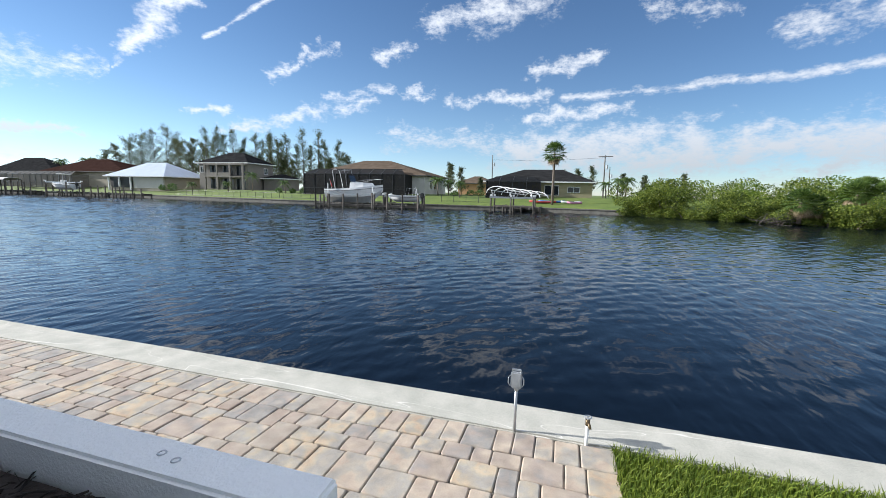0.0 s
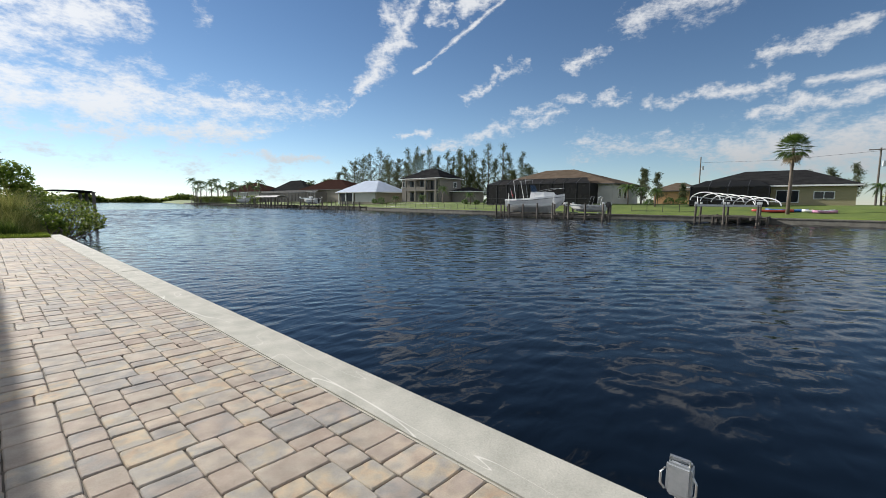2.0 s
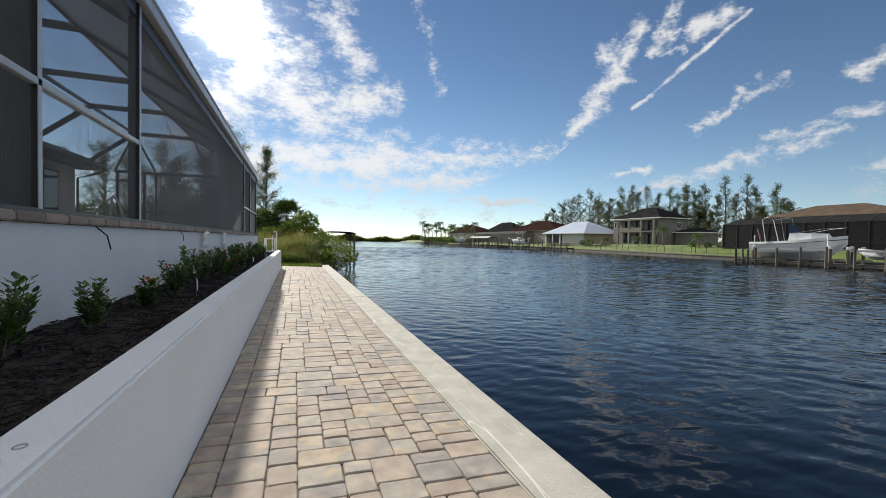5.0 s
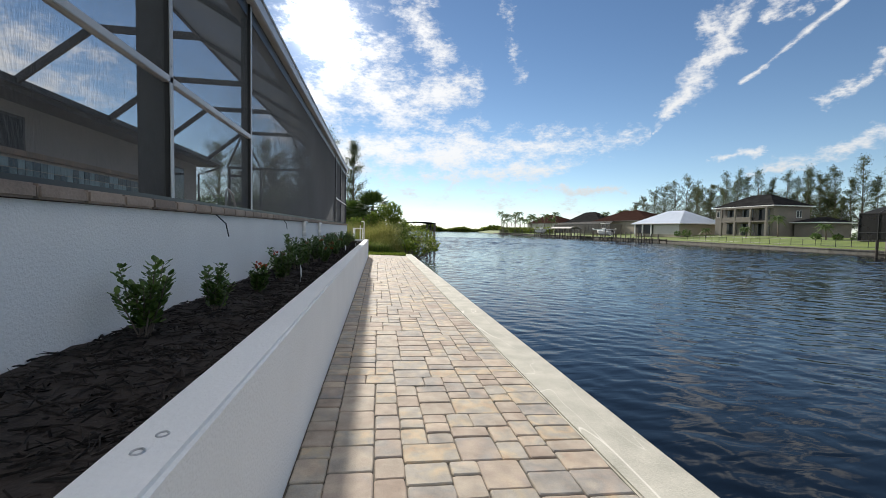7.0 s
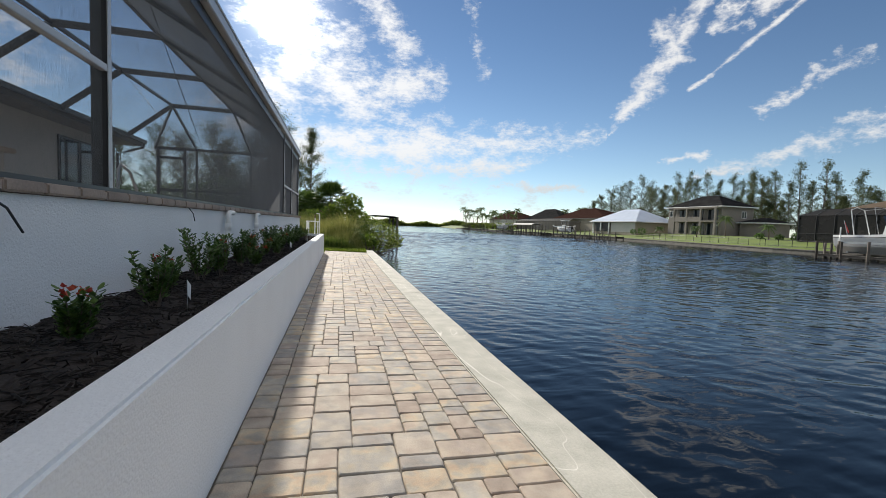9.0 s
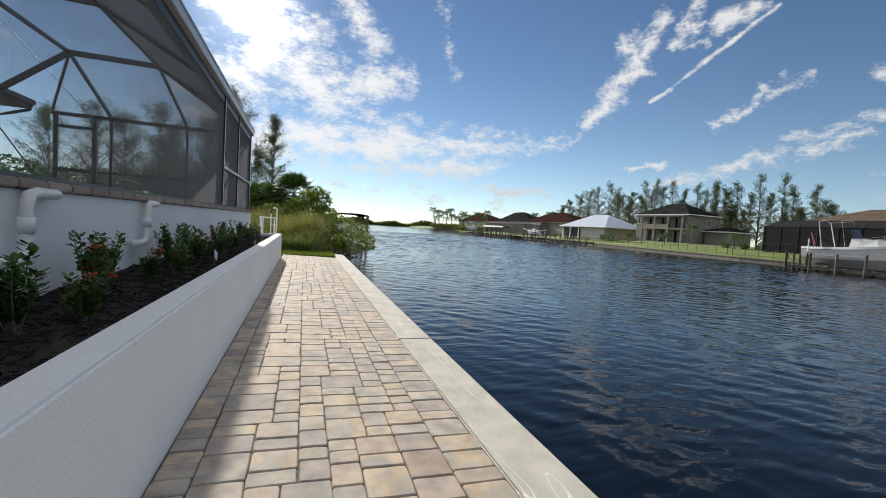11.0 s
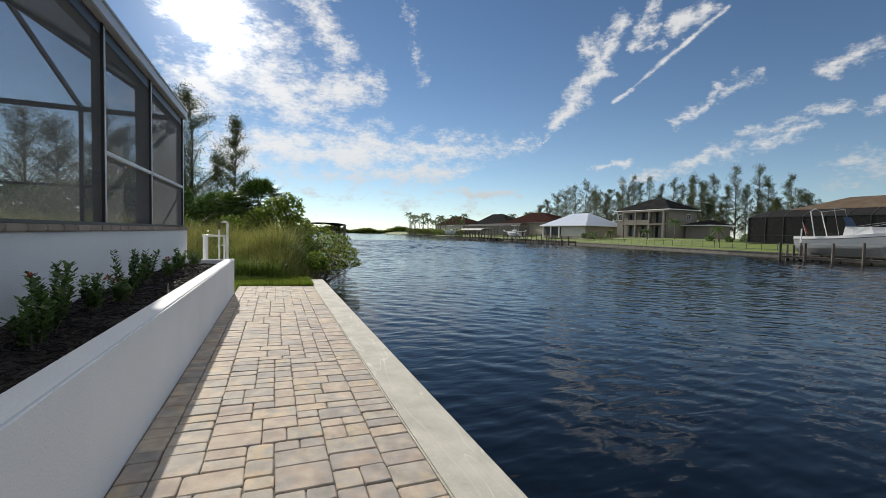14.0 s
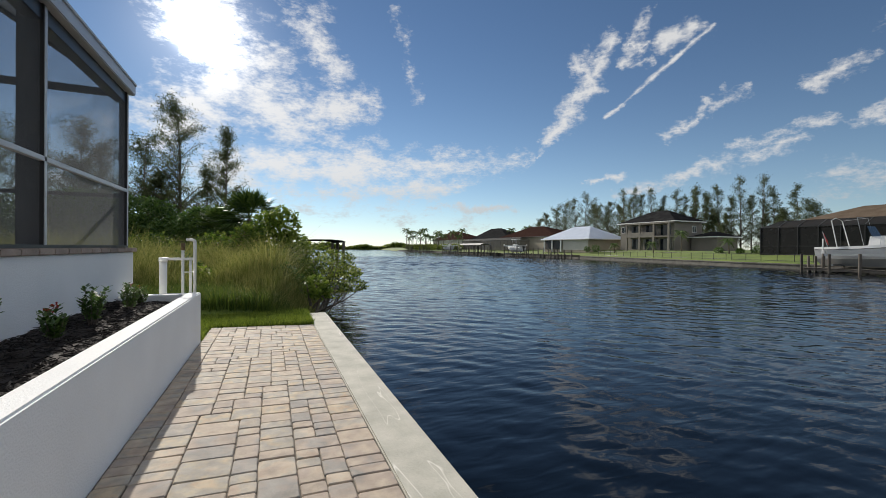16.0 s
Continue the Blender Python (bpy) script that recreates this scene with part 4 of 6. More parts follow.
hip_house("olive_house", "olive stucco house with a charcoal hipped roof", 76, 88, -2.2, 17.0, 1.0, 3.9, (82, 3.2, 10.6, 6.6), "yellow", "shingle_dark",
          windows=(("front", -0.1, 2.1, 2.1, 3.2), ("front", 3.6, 6.2, 1.6, 3.4)))
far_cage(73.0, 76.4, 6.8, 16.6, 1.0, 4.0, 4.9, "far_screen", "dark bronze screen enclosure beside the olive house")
hip_house("brown_roof_house", "pale house with a brown shingle hipped roof", 77, 92, 30.0, 57.0, 1.27, 4.9, (84.5, 41.0, 47.6, 8.55), "pale", "shingle_brown",
          windows=(("side", 80.0, 81.4, 2.2, 4.2), ("side", 83.0, 84.4, 2.2, 4.2)), trim="soffit")
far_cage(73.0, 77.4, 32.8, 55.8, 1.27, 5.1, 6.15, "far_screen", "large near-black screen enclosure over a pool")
h2, put2 = hip_house("two_storey_house", "two-storey greige house with balcony and dark roof", 83.2, 92.5, 79.2, 94.6, 1.3, 7.85, (88.0, 84.6, 89.0, 11.0), "greige", "shingle_dark",
                     windows=(("front", 92.6, 94.2, 5.6, 7.2), ("side", 89.0, 90.4, 5.4, 7.0)))
put2("balcony_floor", box(81.6, 83.2, 79.2, 91.6, 4.35, 4.65), M["greige"])
put2("balcony_roof_beam", box(81.6, 83.2, 79.2, 91.6, 7.45, 7.85), M["greige"])
for y in (79.5, 83.4, 87.4, 91.3):
    put2("column", box(81.6, 82.0, y - 0.25, y + 0.25, 0.6, 4.35), M["greige"])
    put2("column", box(81.62, 81.95, y - 0.2, y + 0.2, 4.65, 7.45), M["greige"])
put2("balcony_rail", box(81.65, 81.8, 83.4, 91.2, 4.65, 5.55), M["greige"])
for y0, y1, z0, z1 in ((79.9, 82.8, 1.4, 4.0), (83.6, 87.1, 1.4, 4.0), (88.2, 91.0, 1.6, 4.0), (80.0, 82.6, 4.9, 7.2), (84.0, 86.8, 4.9, 7.2), (88.6, 91.0, 4.9, 7.2)):
    put2("sliding_door", box(83.12, 83.21, y0, y1, z0, z1), M["glass"])
hip_house("low_annex", "low greige annex with a dark roof", 88, 95, 72.8, 78.6, 1.3, 4.2, (91.5, 75, 76.4, 5.6), "greige", "shingle_dark")
wh, putw = hip_house("white_roof_house", "tan house with a bright white metal roof", 78.5, 91, 101.0, 120.5, 1.3, 4.1, (84.5, 107.0, 114.0, 8.1), "tan", "metal_roof", over=0.9)
# black slab on the wall in place of the shade inside the porch
putw("porch_opening", box(78.3, 78.52, 112.0, 119.8, 1.3, 3.9), M["black"])
for y in (112.0, 116.0, 119.8):
    putw("porch_post", box(77.8, 78.1, y - 0.15, y + 0.15, 0.6, 4.1), M["white"])
putw("white_panel", box(78.42, 78.52, 101.4, 111.6, 1.2, 4.0), M["pale"])
hip_house("red_brown_roof_house", "house with a red-brown shingle roof", 85, 99, 123.0, 158.0, 1.3, 5.5, (91, 138, 146, 9.7), "tan", "shingle_red", trim="soffit")
far_cage(80.5, 85, 138, 166, 1.3, 4.6, 5.6, "pale_screen", "pale grey screen enclosure beside the canal")
hip_house("charcoal_roof_house", "house with a charcoal shingle roof", 91, 106, 162.0, 198.0, 1.3, 5.2, (97, 178, 187, 10.8), "greige", "shingle_dark", trim="soffit")
far_cage(86, 91, 175, 197, 1.3, 4.8, 5.8, "pale_screen", "pale screen enclosure at a distant house")
hip_house("distant_brown_house", "distant house with a brown roof", 100, 114, 222.0, 272.0, 1.3, 6.2, (107, 246, 256, 11.9), "pale", "shingle_red", trim="soffit")
hip_house("small_tan_house", "small tan house with a brown gable roof", 108, 118, 22.0, 31.0, 1.27, 4.2, (113, 25.5, 27.5, 6.4), "orange", "shingle_brown", trim="soffit")

# far seawall, a cap and a face in lengths
for y0, y1 in zip(range(-6, 290, 12), range(6, 302, 12)):
    a, b = (far_bank(y0), y0), (far_bank(y1), y1)
    tagged(part("far_seawall", beam((a[0] - 0.15, a[1], -0.95), (b[0] - 0.15, b[1], -0.95), 0.3, 1.0), M["seawall"]), "grey concrete seawall across the canal", "seawall", kind="structure")
    tagged(part("far_seawall_cap", beam((a[0] - 0.1, a[1], -0.38), (b[0] - 0.1, b[1], -0.38), 0.6, 0.15), M["seawall"]), "concrete cap of the far seawall", "seawall cap", kind="structure")

# ---- plants ----


def tree_wood(name, parent, trunk, limbs, material, seg=7):
    bm = bmesh.new()
    tube(trunk[0], trunk[1], seg, bm, trunk[2])
    ob = part(name, bm, material, parent, smooth=True)
    if limbs:
        bm = bmesh.new()
        for pts, r in limbs:
            tube(pts, r, 5, bm, r * 0.3)
        part("branching", bm, material, parent, smooth=True)["kind"] = "stuff"
    return ob


def casuarina(x, y, z, h, seed, spread=0.2, dense=1.0, leaf=0.5, bare=0.15, group="casuarina trees", needle="pine"):
    """A feathery Australian pine: a leaning trunk, rising limbs and drooping needle sprays."""
    rng = np.random.default_rng(seed)
    t = empty("casuarina_tree", x, y, z)
    tagged(t, "tall feathery casuarina with grey-green needles", "tree", group)
    lean = (rng.random(2) - 0.5) * 0.08 * h
    top = np.array((lean[0], lean[1], h))
    trunk = [(0, 0, -0.5), tuple(top * 0.3 + rng.normal(size=3) * 0.01 * h), tuple(top * 0.65 + rng.normal(size=3) * 0.012 * h), tuple(top)]
    limbs, cs = [], []
    n = int(16 + 10 * dense)
    for i in range(n):
        f = bare + (0.97 - bare) * (i + rng.random()) / n
        a = rng.random() * 2 * math.pi
        L = h * spread * (1.25 - f) * (0.5 + 0.9 * rng.random())
        p0 = top * f
        d = np.array((math.cos(a), math.sin(a), 0.75 + 0.5 * rng.random()))
        p1 = p0 + d * L * 0.55
        p2 = p0 + d * L * np.array((1, 1, 0.8))
        limbs.append(((tuple(p0), tuple(p1), tuple(p2)), 0.006 * h * (1.1 - f)))
        m = int(42 * dense * (0.6 + 0.8 * rng.random()))
        s = rng.random(m) ** 0.6
        pts = p0 + (p2 - p0) * s[:, None] + rng.normal(size=(m, 3)) * (0.018 * h * (0.5 + 0.7 * s[:, None]))
        cs.append(pts)
    m = int(60 * dense)
    cs.append(top * (0.8 + 0.22 * rng.random(m))[:, None] + rng.normal(size=(m, 3)) * 0.018 * h)
    tree_wood("trunk", t, (trunk, 0.011 * h, 0.002 * h), limbs, M["bark"])
    v, f = leaves(np.concatenate(cs), leaf, rng, droop=0.25, narrow=0.16)
    raw("crown", v.tolist(), f.tolist(), M[needle], t)
    return t


def leaf_mass(name, clumps, leaf, per, rng, material, parent, narrow=0.55, shell=0.55):
    pts = [cloud_points(rng, int(per * n), c, r, shell) for c, r, n in clumps]
    v, f = leaves(np.concatenate(pts), leaf, rng, narrow=narrow)
    return raw(name, v.tolist(), f.tolist(), material, parent)


def bush(name, label, x, y, z, clumps, leaf, per, seed, material, category="shrub", group="", stems=8):
    """Leaf clumps round a few bare stems, in the bush's own coordinates."""
    rng = np.random.default_rng(seed)
    b = empty(name, x, y, z)
    tagged(b, label, category, group)
    bm = bmesh.new()
    for i in range(stems):
        c, r, _ = clumps[i % len(clumps)]
        q = np.array(c) + rng.normal(size=3) * np.array(r) * 0.35
        a = np.array((c[0] * 0.35, c[1] * 0.6, -0.3)) + rng.normal(size=3) * 0.12
        tube([tuple(a), tuple((a + q) / 2 + rng.normal(size=3) * 0.12), tuple(q)], 0.03 + 0.02 * rng.random(), 5, bm, 0.008)
    part("stem", bm, M["bark"], b)["kind"] = "stuff"
    leaf_mass("foliage", clumps, leaf, per, rng, M[material], b)
    return b


def fan_palm(x, y, z, h, seed, r=1.5, fronds=34, skirt=0, name="fan_palm", label="tall fan palm with a round crown of fronds"):
    rng = np.random.default_rng(seed)
    t = empty(name, x, y, z)
    tagged(t, label, "palm")
    bend = (rng.random(2) - 0.5) * 0.06 * h
    pts = [(0, 0, -0.4), (bend[0] * 0.3, bend[1] * 0.3, h * 0.4), (bend[0] * 0.7, bend[1] * 0.7, h * 0.75), (bend[0], bend[1], h)]
    part("trunk", tube(pts, 0.03 * r + 0.16, 9, None, 0.03 * r + 0.09), M["bark"], t, smooth=True)
    for kind, n in (("crown", fronds), ("frond_skirt", skirt)):
        if not n:
            continue
        vs, fs = [], []
        for i in range(n):
            a = i * 2.4 + rng.random() * 0.5
            el = (-0.75 + 2.1 * i / n) if kind == "crown" else (-1.3 + 0.5 * rng.random())
            d = Vector((math.cos(a) * math.cos(el), math.sin(a) * math.cos(el), math.sin(el)))
            side = d.cross(Vector((0, 0, 1))).normalized()
            up = side.cross(d)
            c = Vector((bend[0], bend[1], h)) + d * r * 0.5
            base = Vector((bend[0], bend[1], h))
            k = len(vs)
            vs += [base - side * 0.015, base + side * 0.015, c + side * 0.015, c - side * 0.015]
            fs.append((k, k + 1, k + 2, k + 3))
            for j in range(-6, 7):
                b = j * 0.21
                dd = (d * math.cos(b) + side * math.sin(b))
                tip = c + dd * r * (0.62 - 0.03 * abs(j)) - Vector((0, 0, 0.10 * r)) + up * (0.06 * r)
                mid = c + dd * r * 0.3 + up * (0.05 * r if j % 2 else 0.0)
                ww = side.cross(up).cross(dd)
                s = dd.cross(up).normalized() * (0.035 * r)
                k = len(vs)
                vs += [c, mid + s, tip, mid - s]
                fs.append((k, k + 1, k + 2, k + 3))
        raw(kind, [tuple(v) for v in vs], fs, M["frond" if kind == "crown" else "deadfrond"], t)
    return t


def coconut_palm(x, y, z, h, seed, r=2.2, fronds=16, name="coconut_palm", label="slender palm with arching feathery fronds"):
    rng = np.random.default_rng(seed)
    t = empty(name, x, y, z)
    tagged(t, label, "palm", "palms across the canal")
    b = (rng.random(2) - 0.5) * 0.16 * h
    pts = [(0, 0, -0.4), (b[0] * 0.2, b[1] * 0.2, h * 0.35), (b[0] * 0.6, b[1] * 0.6, h * 0.7), (b[0], b[1], h)]
    part("trunk", tube(pts, 0.1 + 0.012 * h, 7, None, 0.08), M["bark"], t, smooth=True)
    vs, fs = [], []
    for i in range(fronds):
        a = i * 2.4 + rng.random() * 0.6
        el = 1.1 - 1.5 * i / fronds
        R = r * (0.8 + 0.4 * rng.random())
        o = Vector((b[0], b[1], h))
        h2d = Vector((math.cos(a), math.sin(a), 0))
        side = Vector((-math.sin(a), math.cos(a), 0))
        prev = o
        for j in range(1, 9):
            s = j / 8
            p = o + h2d * R * (s * math.cos(el * (1 - 0.4 * s))) + Vector((0, 0, R * (math.sin(el) * s - 0.75 * s * s)))
            w = R * 0.27 * math.sin(math.pi * min(1, 0.12 + s * 0.86)) + 0.02
            for sg in (1, -1):
                for q in (0.0, 0.5):
                    e = prev + (p - prev) * q
                    k = len(vs)
                    tip = e + side * sg * w + (p - prev) * 1.1 - Vector((0, 0, w * 0.75))
                    vs += [e, e + (p - prev) * 0.4, tip]
                    fs.append((k, k + 1, k + 2))
            k = len(vs)
            vs += [prev - side * 0.02, prev + side * 0.02, p + side * 0.02, p - side * 0.02]
            fs.append((k, k + 1, k + 2, k + 3))
            prev = p
    raw("crown", [tuple(v) for v in vs], fs, M["frond"], t)
    return t


# shrubs in the planting bed


def bed_shrub(seed, h, stems, flower=False):
    rng = np.random.default_rng(seed)
    s = empty("bed_shrub", 0, 0, -50)
    bm = bmesh.new()
    cs, ds, tips = [], [], []
    for i in range(stems):
        a = rng.random() * 2 * math.pi
        out = 0.12 * h / 0.4 * (0.3 + rng.random())
        hh = h * (0.55 + 0.5 * rng.random())
        p = [np.array((rng.normal() * 0.015, rng.normal() * 0.015, -0.03))]
        p.append(np.array((math.cos(a) * out * 0.6, math.sin(a) * out * 0.6, hh * 0.5)))
        p.append(np.array((math.cos(a) * out, math.sin(a) * out, hh)))
        tube([tuple(q) for q in p], 0.005, 5, bm, 0.002)
        tips.append(p[2])
        n = int(24 + 26 * h / 0.4)
        for j in range(n):
            f = 0.25 + 0.75 * (j + rng.random()) / n
            q = p[0] + (p[1] - p[0]) * min(1, f * 2) if f < 0.5 else p[1] + (p[2] - p[1]) * (f * 2 - 1)
            cs.append(q)
    part("stem", bm, M["bark"], s)["kind"] = "stuff"
    cs = np.array(cs)
    n = len(cs)
    a = rng.random(n) * 2 * math.pi
    d = np.stack([np.cos(a), np.sin(a), 0.35 + 0.7 * rng.random(n)], 1)
    d /= np.linalg.norm(d, axis=1)[:, None]
    sd = np.stack([-np.sin(a), np.cos(a), 0 * a], 1)
    L = (0.030 + 0.026 * rng.random(n))[:, None]
    up = np.cross(d, sd)
    c2 = cs + d * 0.008
    v = np.stack([c2, c2 + d * L * 0.4 + sd * L * 0.27 - up * L * 0.06, c2 + d * L * 0.8 + sd * L * 0.2 - up * L * 0.05, c2 + d * L, c2 + d * L * 0.8 - sd * L * 0.2 - up * L * 0.05, c2 + d * L * 0.4 - sd * L * 0.27 - up * L * 0.06], 1).reshape(-1, 3)
    i = np.arange(n)[:, None] * 6
    raw("foliage", v.tolist(), (i + np.array([[0, 1, 2, 3]])).tolist() + (i + np.array([[0, 3, 4, 5]])).tolist(), M["leaf"], s)
    if flower:
        pts = np.array(tips[:2])
        v, f = leaves(np.repeat(pts, 12, 0) + rng.normal(size=(24, 3)) * 0.012, 0.03, rng, narrow=0.7)
        raw("flower_head", v.tolist(), f.tolist(), M["redleaf"], s, "small red flower cluster")["kind"] = "stuff"
    return tagged(s, "young leafy green shrub growing from dark mulch", "shrub", "shrubs in the planting bed")


SHRUBS = [bed_shrub(11, 0.46, 11, True), bed_shrub(12, 0.34, 9), bed_shrub(13, 0.40, 12), bed_shrub(14, 0.30, 10, True), bed_shrub(15, 0.5, 9)]
rng = np.random.default_rng(21)
PLACES = [(-2.42, 3.75, 3, 0.9), (-2.56, 4.95, 2, 0.9), (-2.5, 5.72, 1, 1.0), (-2.43, 6.55, 3, 1.0), (-2.4, 7.35, 2, 1.0), (-2.55, 8.0, 3, 1.0), (-2.46, 8.5, 4, 1.0), (-2.44, 9.1, 0, 1.0), (-2.4, 9.8, 2, 1.05), (-2.45, 10.7, 0, 1.0),
          (-2.4, 11.6, 3, 1.2), (-2.46, 12.5, 4, 0.9), (-2.38, 13.3, 2, 1.0), (-2.45, 14.1, 3, 1.2), (-2.4, 15.0, 2, 1.0), (-2.46, 15.9, 1, 1.1), (-2.42, 16.8, 4, 1.0), (-2.48, 17.7, 0, 0.95),
          (-2.55, 9.4, 2, 1.0), (-2.3, 10.2, 3, 1.0), (-2.55, 11.1, 2, 1.0), (-2.3, 12.1, 1, 1.0), (-2.55, 12.9, 0, 1.0), (-2.55, 13.8, 2, 1.0), (-2.3, 14.6, 1, 1.0), (-2.55, 15.4, 0, 1.0), (-2.35, 16.3, 3, 1.0),
          (-2.42, 18.6, 3, 1.0), (-2.46, 19.5, 2, 1.0), (-2.4, 20.5, 1, 1.1), (-2.44, 21.1, 3, 0.9)]
used = set()
for x, y, k, s in PLACES:
    place = pose(x, y, soil_height(x, y) - 0.01, 0, 0, rng.random() * 360)
    if k in used:
        copy_thing(SHRUBS[k], place)
    else:
        used.add(k)
        SHRUBS[k].matrix_basis = place @ Matrix.Scale(1.0, 4)

# bark chips on the bed
n = 14000
xy = np.stack([STEM_X + 0.02 + 0.75 * rng.random(n), WALL_S + 0.25 + (WALL_N - WALL_S - 0.5) * rng.random(n)], 1)
z = np.array([soil_height(a, b) for a, b in xy]) + 0.004 + 0.012 * rng.random(n)
d = unit(rng, n) * np.array((1, 1, 0.35))
s = unit(rng, n)
s -= d * (s * d).sum(1)[:, None]
s[:, 2] *= 0.5
L, W = (0.02 + 0.045 * rng.random(n))[:, None], (0.004 + 0.006 * rng.random(n))[:, None]
c = np.column_stack([xy, z])
up = np.array((0, 0, 1.0)) * W * 0.7
v = np.stack([c - d * L + s * W, c + d * L + s * W * 0.5, c + d * L - s * W, c - d * L - s * W * 0.6, c + up], 1).reshape(-1, 3)
i = np.arange(n)[:, None] * 5
fs = np.concatenate([i + np.array([[a, b, 4]]) for a, b in ((0, 1), (1, 2), (2, 3), (3, 0))]).tolist()
tagged(raw("bark_chips", v.tolist(), fs, M["bark_mulch"]), "shredded dark bark chips over the bed", "mulch", kind="stuff")

# ---- small things on the near side ----


def marker_flag(x, y, rz, h=0.22):
    f = empty("marker_flag", x, y, soil_height(x, y), rz)
    tagged(f, "small white plastic marker flag on a wire", "flag", "marker flags in the bed")
    part("wire", tube([(0, 0, -0.03), (0.004, 0, h * 0.5), (0, 0, h)], 0.002, 5), M["galv"], f)
    part("sheet", raw_bm([(0.002, 0, h), (0.07, 0.01, h - 0.05), (0.075, 0.016, h - 0.10), (0.055, 0.005, h - 0.15), (0.002, 0, h - 0.10)]), M["pvc"], f, "limp white plastic sheet")


def raw_bm(pts):
    bm = bmesh.new()
    a = [bm.verts.new(p) for p in pts]
    b = [bm.verts.new(Vector(p) + Vector((0, 0.0015, 0))) for p in pts]
    bm.faces.new(a)
    bm.faces.new(b[::-1])
    for i in range(len(pts)):
        j = (i + 1) % len(pts)
        bm.faces.new((a[j], a[i], b[i], b[j]))
    return bm


marker_flag(-2.2, 7.33, 80)
marker_flag(-2.17, 13.1, 60)
marker_flag(-2.1, 17.0, 100, 0.15)


def pipe_bend(name, y, label):
    """A white drain pipe that leaves the stem wall, drops and turns back."""
    p = empty(name, STEM_X, y, 1.25)
    tagged(p, label, "pipe", "drain pipes on the wall")
    pts = [(0.0, 0.36, 0.17), (0.06, 0.34, 0.17), (0.075, 0.10, 0.17), (0.075, 0.03, 0.15), (0.075, 0.0, 0.09), (0.075, 0.0, -0.16), (0.075, -0.03, -0.22), (0.075, -0.10, -0.24), (0.075, -0.32, -0.24)]
    part("pipe", tube(pts, 0.035, 12), M["pvc"], p, smooth=True)
    part("coupling", tube([(0.075, 0.0, 0.02), (0.075, 0.0, -0.08)], 0.042, 12), M["pvc"], p, smooth=True)
    part("outlet_rim", tube([(0.075, -0.30, -0.24), (0.075, -0.34, -0.24)], 0.042, 12), M["pvc"], p, smooth=True)


pipe_bend("drain_pipe", 10.5, "white plastic drain pipe bend on the stem wall")
pipe_bend("drain_pipe", 12.5, "white plastic drain pipe bend on the stem wall")
tagged(part("wall_stub", tube([(STEM_X - 0.01, 6.55, 1.44), (STEM_X + 0.05, 6.62, 1.36), (STEM_X + 0.03, 6.75, 1.24)], 0.006, 6), M["black"]), "dark cable hanging from the coping", "cable")
tagged(part("wall_stub", tube([(STEM_X - 0.01, 9.2, 1.45), (STEM_X + 0.03, 9.24, 1.38), (STEM_X + 0.02, 9.32, 1.3)], 0.005, 6), M["black"]), "dark cable hanging from the coping", "cable")


def outlet_post():
    o = empty("outlet_post", 0.012, 2.64, 0.0)
    tagged(o, "weatherproof electrical outlet on a galvanised conduit", "outlet post")
    part("conduit", tube([(0, 0, -0.1), (0, 0, 0.34)], 0.011, 12), M["galv"], o, smooth=True)
    part("collar", tube([(0, 0, 0.315), (0, 0, 0.345)], 0.016, 12), M["galv"], o, smooth=True)
    b = part("box", box(-0.028, 0.028, -0.036, 0.036, 0.34, 0.46, 0.006), M["greybox"], o)
    part("cover", box(-0.05, -0.029, -0.04, 0.04, 0.36, 0.475, 0.008), M["greybox"], o, "grey hinged in-use cover")
    for s in (-1, 1):
        part("latch", tube([(-0.045, 0.042 * s, 0.37), (-0.05, 0.055 * s, 0.39), (-0.05, 0.055 * s, 0.43), (-0.045, 0.042 * s, 0.45)], 0.004, 6), M["galv"], o)
    part("hinge", tube([(-0.02, -0.035, 0.478), (-0.02, 0.035, 0.478)], 0.008, 8), M["galv"], o)
    part("bail", tube([(-0.035, -0.03, 0.47), (-0.035, -0.03, 0.495), (-0.035, 0.03, 0.495), (-0.035, 0.03, 0.47)], 0.005, 6), M["galv"], o)


def garden_tap():
    o = empty("garden_tap", 0.0, 2.135, 0.0)
    tagged(o, "small tap on a short white standpipe", "tap")
    part("standpipe", tube([(0, 0, -0.1), (0, 0, 0.15)], 0.012, 10), M["pvc"], o, smooth=True)
    part("valve", tube([(0, 0, 0.148), (0, 0, 0.188)], 0.016, 10), M["brass"], o, smooth=True)
    part("spout", tube([(0, 0, 0.17), (-0.035, -0.01, 0.168), (-0.05, -0.015, 0.145)], 0.010, 8), M["brass"], o, smooth=True)
    bm = bmesh.new()
    ring = [(0.024 * math.cos(k * math.pi / 4), 0.024 * math.sin(k * math.pi / 4), 0.208) for k in range(9)]
    tube(ring, 0.0045, 6, bm)
    tube([(-0.024, 0, 0.208), (0.024, 0, 0.208)], 0.004, 5, bm)
    tube([(0, 0, 0.188), (0, 0, 0.210)], 0.006, 6, bm)
    part("handwheel", bm, M["galv"], o)


outlet_post()
garden_tap()


